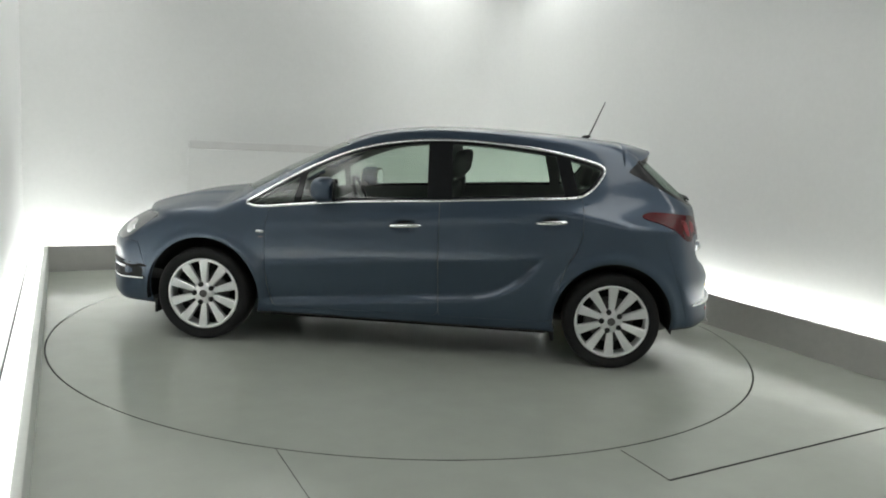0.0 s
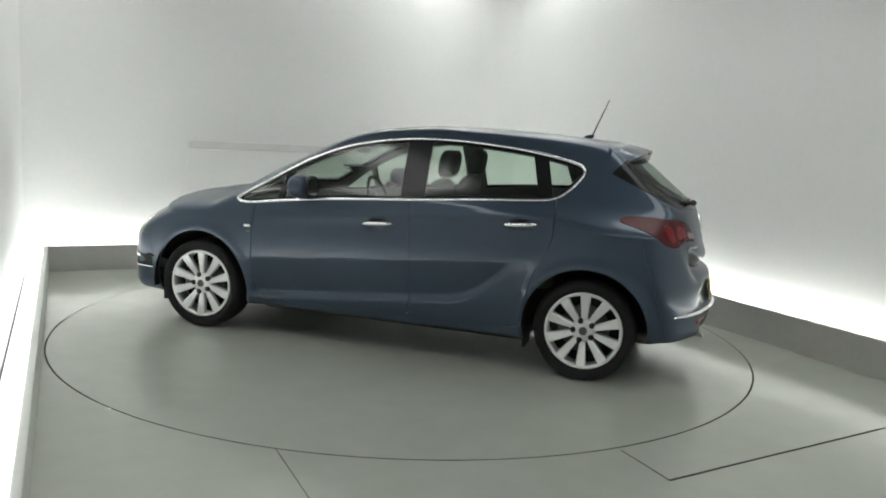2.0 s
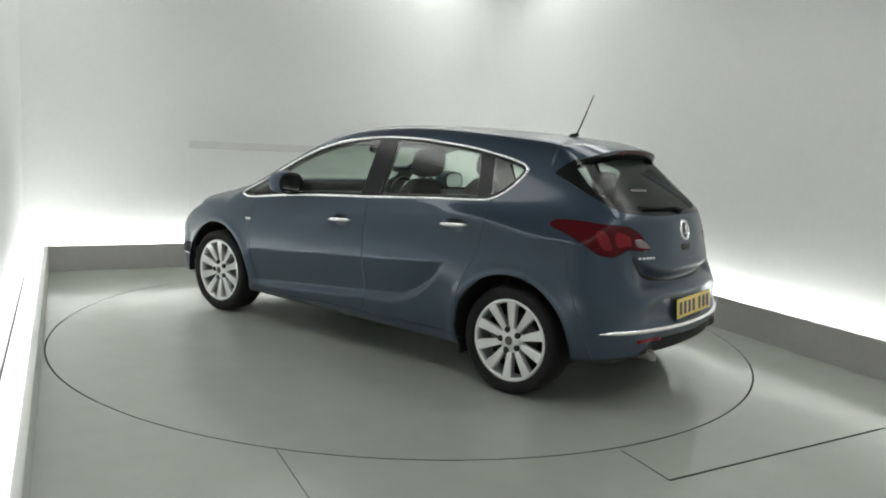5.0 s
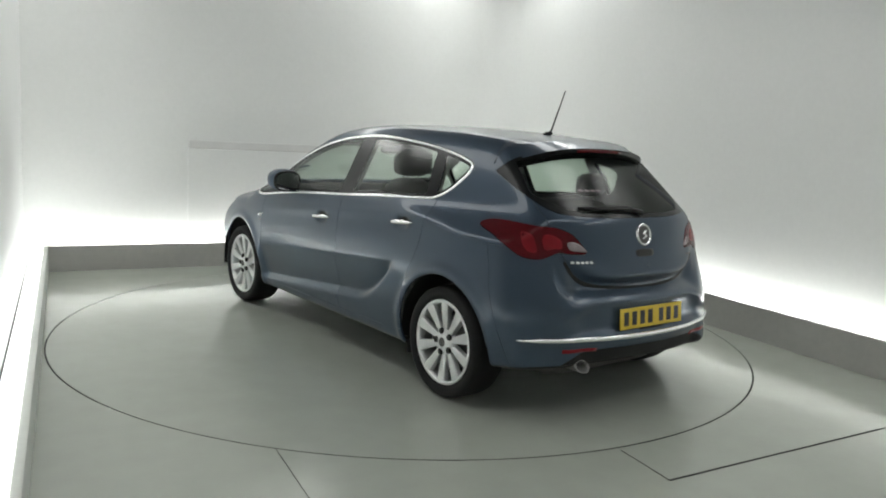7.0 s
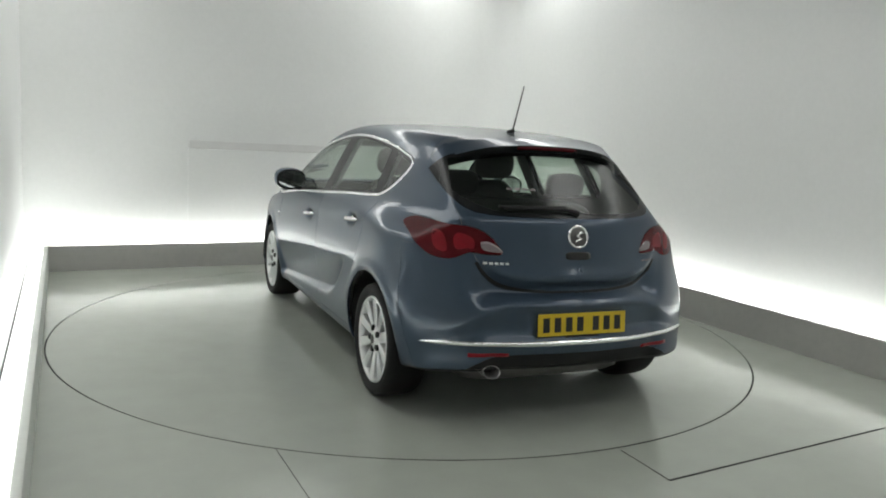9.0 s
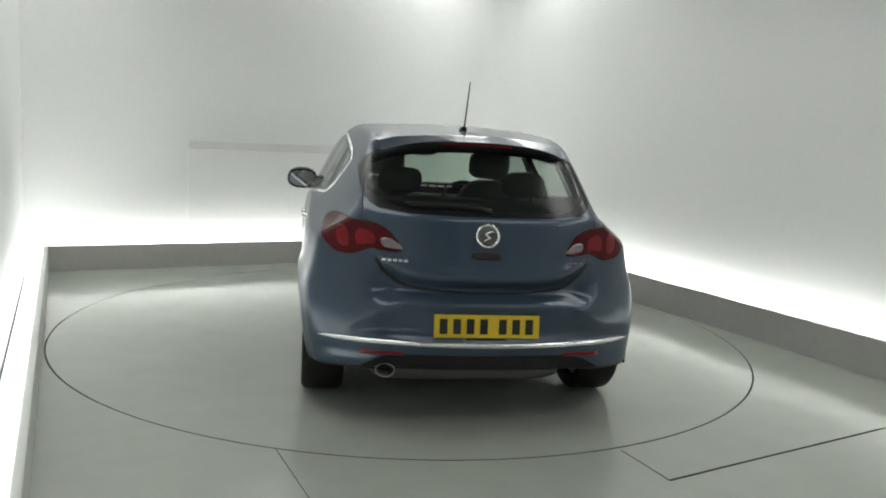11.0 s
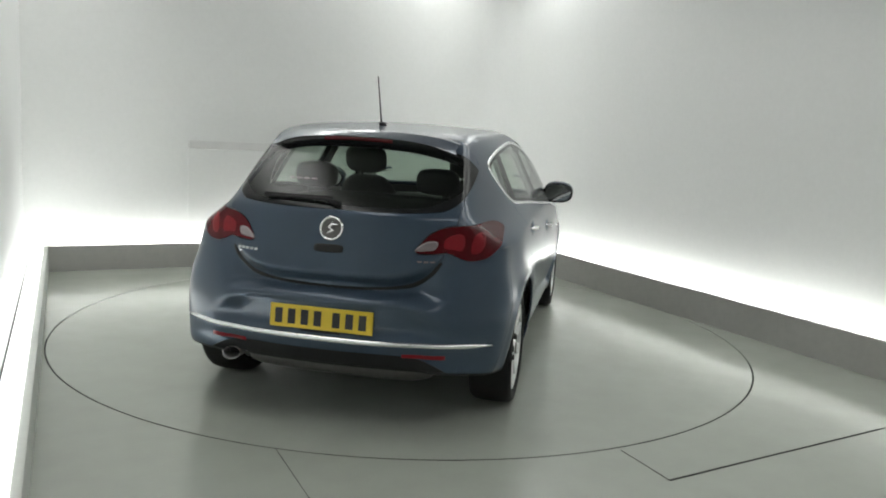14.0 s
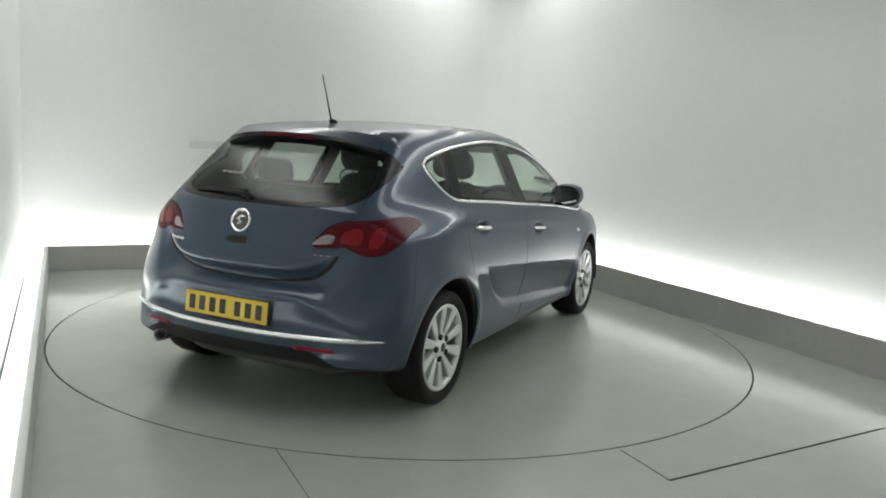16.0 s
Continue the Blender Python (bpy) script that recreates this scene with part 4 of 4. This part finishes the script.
# lamp details
for s in (1, -1):
    f = np.array([s, 1.0])
    rear_patch("reversing_lens", rounded([(0.412, 0.882), (0.44, 0.912), (0.475, 0.930), (0.515, 0.925), (0.505, 0.890), (0.455, 0.881)], 5) * f, 0.007, M_CLEAR, car, "clear reversing lens")
    rear_patch("lamp_lens", rounded([(0.535, 0.892), (0.535, 0.940), (0.575, 0.968), (0.625, 0.975), (0.648, 0.935), (0.635, 0.880), (0.58, 0.886)], 5) * f, 0.0035, M_REDLIT, car, "bright red lamp lens")
    rear_patch("lamp_lens", rounded([(0.662, 0.868), (0.668, 0.955), (0.695, 0.985), (0.725, 0.978), (0.735, 0.920), (0.710, 0.868)], 5) * f, 0.0035, M_REDLIT, car, "bright red lamp lens")


# bright lens inside each headlight
for s in (1, -1):
    bm = bmesh.new()
    q = np.stack([1.925 + 0.058 * np.cos(np.arange(18) * math.pi / 9), 0.708 + 0.038 * np.sin(np.arange(18) * math.pi / 9)], -1)
    c = q.mean(0)
    patch(bm, lambda k: side_points(c + (q - c) * k, s), 0.008)
    part("headlight_lens", bm, M_CHROME, car, "bright round lamp lens", True)


# door mirrors
def door_mirror(s):
    bm = bmesh.new()
    blob(bm, (0.540, s * 0.920, 1.056), (0.085, 0.110, 0.080), 0.8, 24, 14)
    for v in bm.verts:
        if v.co.x < 0.475:
            v.co.x = 0.475 + (v.co.x - 0.475) * 0.15
    mi = part("door_mirror", bm, M_PAINT, car, "blue door mirror with a black rim", True)
    bm = bmesh.new()
    a = np.arange(28) * 2 * math.pi / 28
    ys, zs = 0.920 + 0.102 * np.sign(np.cos(a)) * np.abs(np.cos(a)) ** 0.82, 1.052 + 0.066 * np.sign(np.sin(a)) * np.abs(np.sin(a)) ** 0.82
    tube(bm, [(0.469 - 0.11 * (y - 0.920), s * y, z) for y, z in zip(ys, zs)] + [(0.469 - 0.11 * (ys[0] - 0.920), s * ys[0], zs[0])], 0.010, 6, False)
    part("mirror_rim", bm, M_BLACK, mi, "gloss black rim", True)
    bm = bmesh.new()
    bm.faces.new([bm.verts.new((0.4610 - 0.11 * (y - 0.920) * 0.95, s * (0.920 + (y - 0.920) * 0.95), 1.052 + (z - 1.052) * 0.95)) for y, z in zip(ys, zs)][::s])
    part("mirror_glass", bm, material("mirror_silver", (0.85, 0.87, 0.88), 0.04, 1.0, vary=0.0), mi, "silvered mirror glass")
    bm = bmesh.new()
    tube(bm, [(0.60, s * 0.775, 0.985), (0.57, s * 0.84, 0.992), (0.54, s * 0.90, 1.01)], [0.034, 0.028, 0.030], 12, True, 0.7)
    part("mirror_arm", bm, M_BLACK, mi, "black mirror arm", True)


for s in (1, -1):
    door_mirror(s)

# front bumper: dark intake with a bright lamp bar
for s in (1, -1):
    def front_points(yz):
        o = np.stack([np.full(len(yz), 1.2), yz[:, 0], yz[:, 1]], -1)
        p = surface_point(o, np.tile([1.0, 0.0, 0.0], (len(o), 1)))
        return p, normals_at(p)
    c = np.array([s * 0.70, 0.43])
    bm = bmesh.new()
    shape = oval(s * 0.70, 0.43, 0.15, 0.066, 28, 0.7)
    patch(bm, lambda k: front_points(c + (shape - c) * k), 0.004)
    part("air_intake", bm, M_PLASTIC, car, "black air intake in the front bumper", True)
    bm = bmesh.new()
    u = np.linspace(0.62, 0.79, 9)
    p, n = front_points(np.stack([s * u, np.full(9, 0.45)], -1))
    ribbon(bm, p, n, 0.022, 0.008)
    part("front_lamp_bar", bm, M_CHROME, car, "clear lamp bar in the intake", True)
    bm = bmesh.new()
    u = np.linspace(0.58, 0.82, 11)
    p, n = front_points(np.stack([s * u, 0.372 + 0.10 * relu(u - 0.74)], -1))
    ribbon(bm, p, n, 0.012, 0.006)
    part("intake_trim", bm, M_CHROME, car, "thin chrome intake trim", True)


# cabin
def front_seat(y):
    bm = bmesh.new()
    blob(bm, (0.16, y, 0.52), (0.27, 0.25, 0.09), 0.6)
    seat = part("front_seat", bm, M_CLOTH, car, "dark cloth front seat", True)
    bm = bmesh.new()
    blob(bm, (-0.17, y, 0.84), (0.075, 0.24, 0.30), 0.55, 24, 16, -0.30)
    for v in bm.verts:
        v.co.y = y + (v.co.y - y) * (1 - 0.25 * max(0, (v.co.z - 0.85) / 0.3))
    part("backrest", bm, M_CLOTH, seat, "", True)
    bm = bmesh.new()
    blob(bm, (-0.295, y, 1.245), (0.055, 0.145, 0.095), 0.62, 20, 12, -0.15)
    part("headrest", bm, M_CLOTH, seat, "", True)
    for d in (-0.06, 0.06):
        bm = bmesh.new()
        tube(bm, [(-0.25, y + d, 1.08), (-0.285, y + d, 1.20)], 0.007, 8)
        part("headrest_post", bm, M_CHROME, seat)


front_seat(0.37)
front_seat(-0.37)
bm = bmesh.new()
blob(bm, (-0.86, 0, 0.55), (0.25, 0.66, 0.09), 0.5)
bench = part("rear_bench", bm, M_CLOTH, car, "dark cloth rear bench", True)
bm = bmesh.new()
blob(bm, (-1.14, 0, 0.83), (0.075, 0.60, 0.26), 0.45, 28, 14, -0.30)
part("backrest", bm, M_CLOTH, bench, "", True)
for y in (-0.36, 0.36):
    bm = bmesh.new()
    blob(bm, (-1.245, y, 1.175), (0.045, 0.125, 0.075), 0.62, 20, 12, -0.15)
    part("headrest", bm, M_CLOTH, bench, "", True)
    for d in (-0.06, 0.06):
        bm = bmesh.new()
        tube(bm, [(-1.21, y + d, 1.05), (-1.24, y + d, 1.15)], 0.007, 8)
        part("headrest_post", bm, M_CHROME, bench)
bm = bmesh.new()
blob(bm, (0.95, 0, 0.80), (0.26, 0.72, 0.135), 0.45, 28, 12)
dash = part("dashboard", bm, M_PLASTIC, car, "black plastic dashboard", True)
bm = bmesh.new()
a = np.linspace(0, 2 * math.pi, 37)
tube(bm, [(0.52 + 0.06 * math.cos(t), -0.37 + 0.18 * math.sin(t), 0.90 + 0.17 * math.cos(t)) for t in a], 0.015, 8, False)
sw = part("steering_wheel", bm, M_PLASTIC, car, "black steering wheel", True)
bm = bmesh.new()
tube(bm, [(0.80, -0.37, 0.80), (0.54, -0.37, 0.895)], [0.05, 0.07], 12)
part("steering_column", bm, M_PLASTIC, sw, "", True)
bm = bmesh.new()
blob(bm, (0.50, 0, 1.305), (0.018, 0.12, 0.032), 0.6, 16, 8)
part("cabin_mirror", bm, M_PLASTIC, car, "black cabin mirror", True)
bm = bmesh.new()
box(bm, (-1.80, -0.52, 0.965), (-1.27, 0.52, 0.985), 0.006)
part("parcel_shelf", bm, M_CLOTH, car, "dark parcel shelf")
bm = bmesh.new()
box(bm, (-1.9, -0.48, 0.30), (1.15, 0.48, 0.34), 0.006)
part("cabin_floor", bm, M_CLOTH, car, "dark cabin carpet")


def motions():
    walk(car, [(t, turn_pose(a, CAR_OFF)) for t, a in TURN])
    walk(turntable, [(t, turn_pose(a, (0.0, 0.0))) for t, a in TURN])


motions()
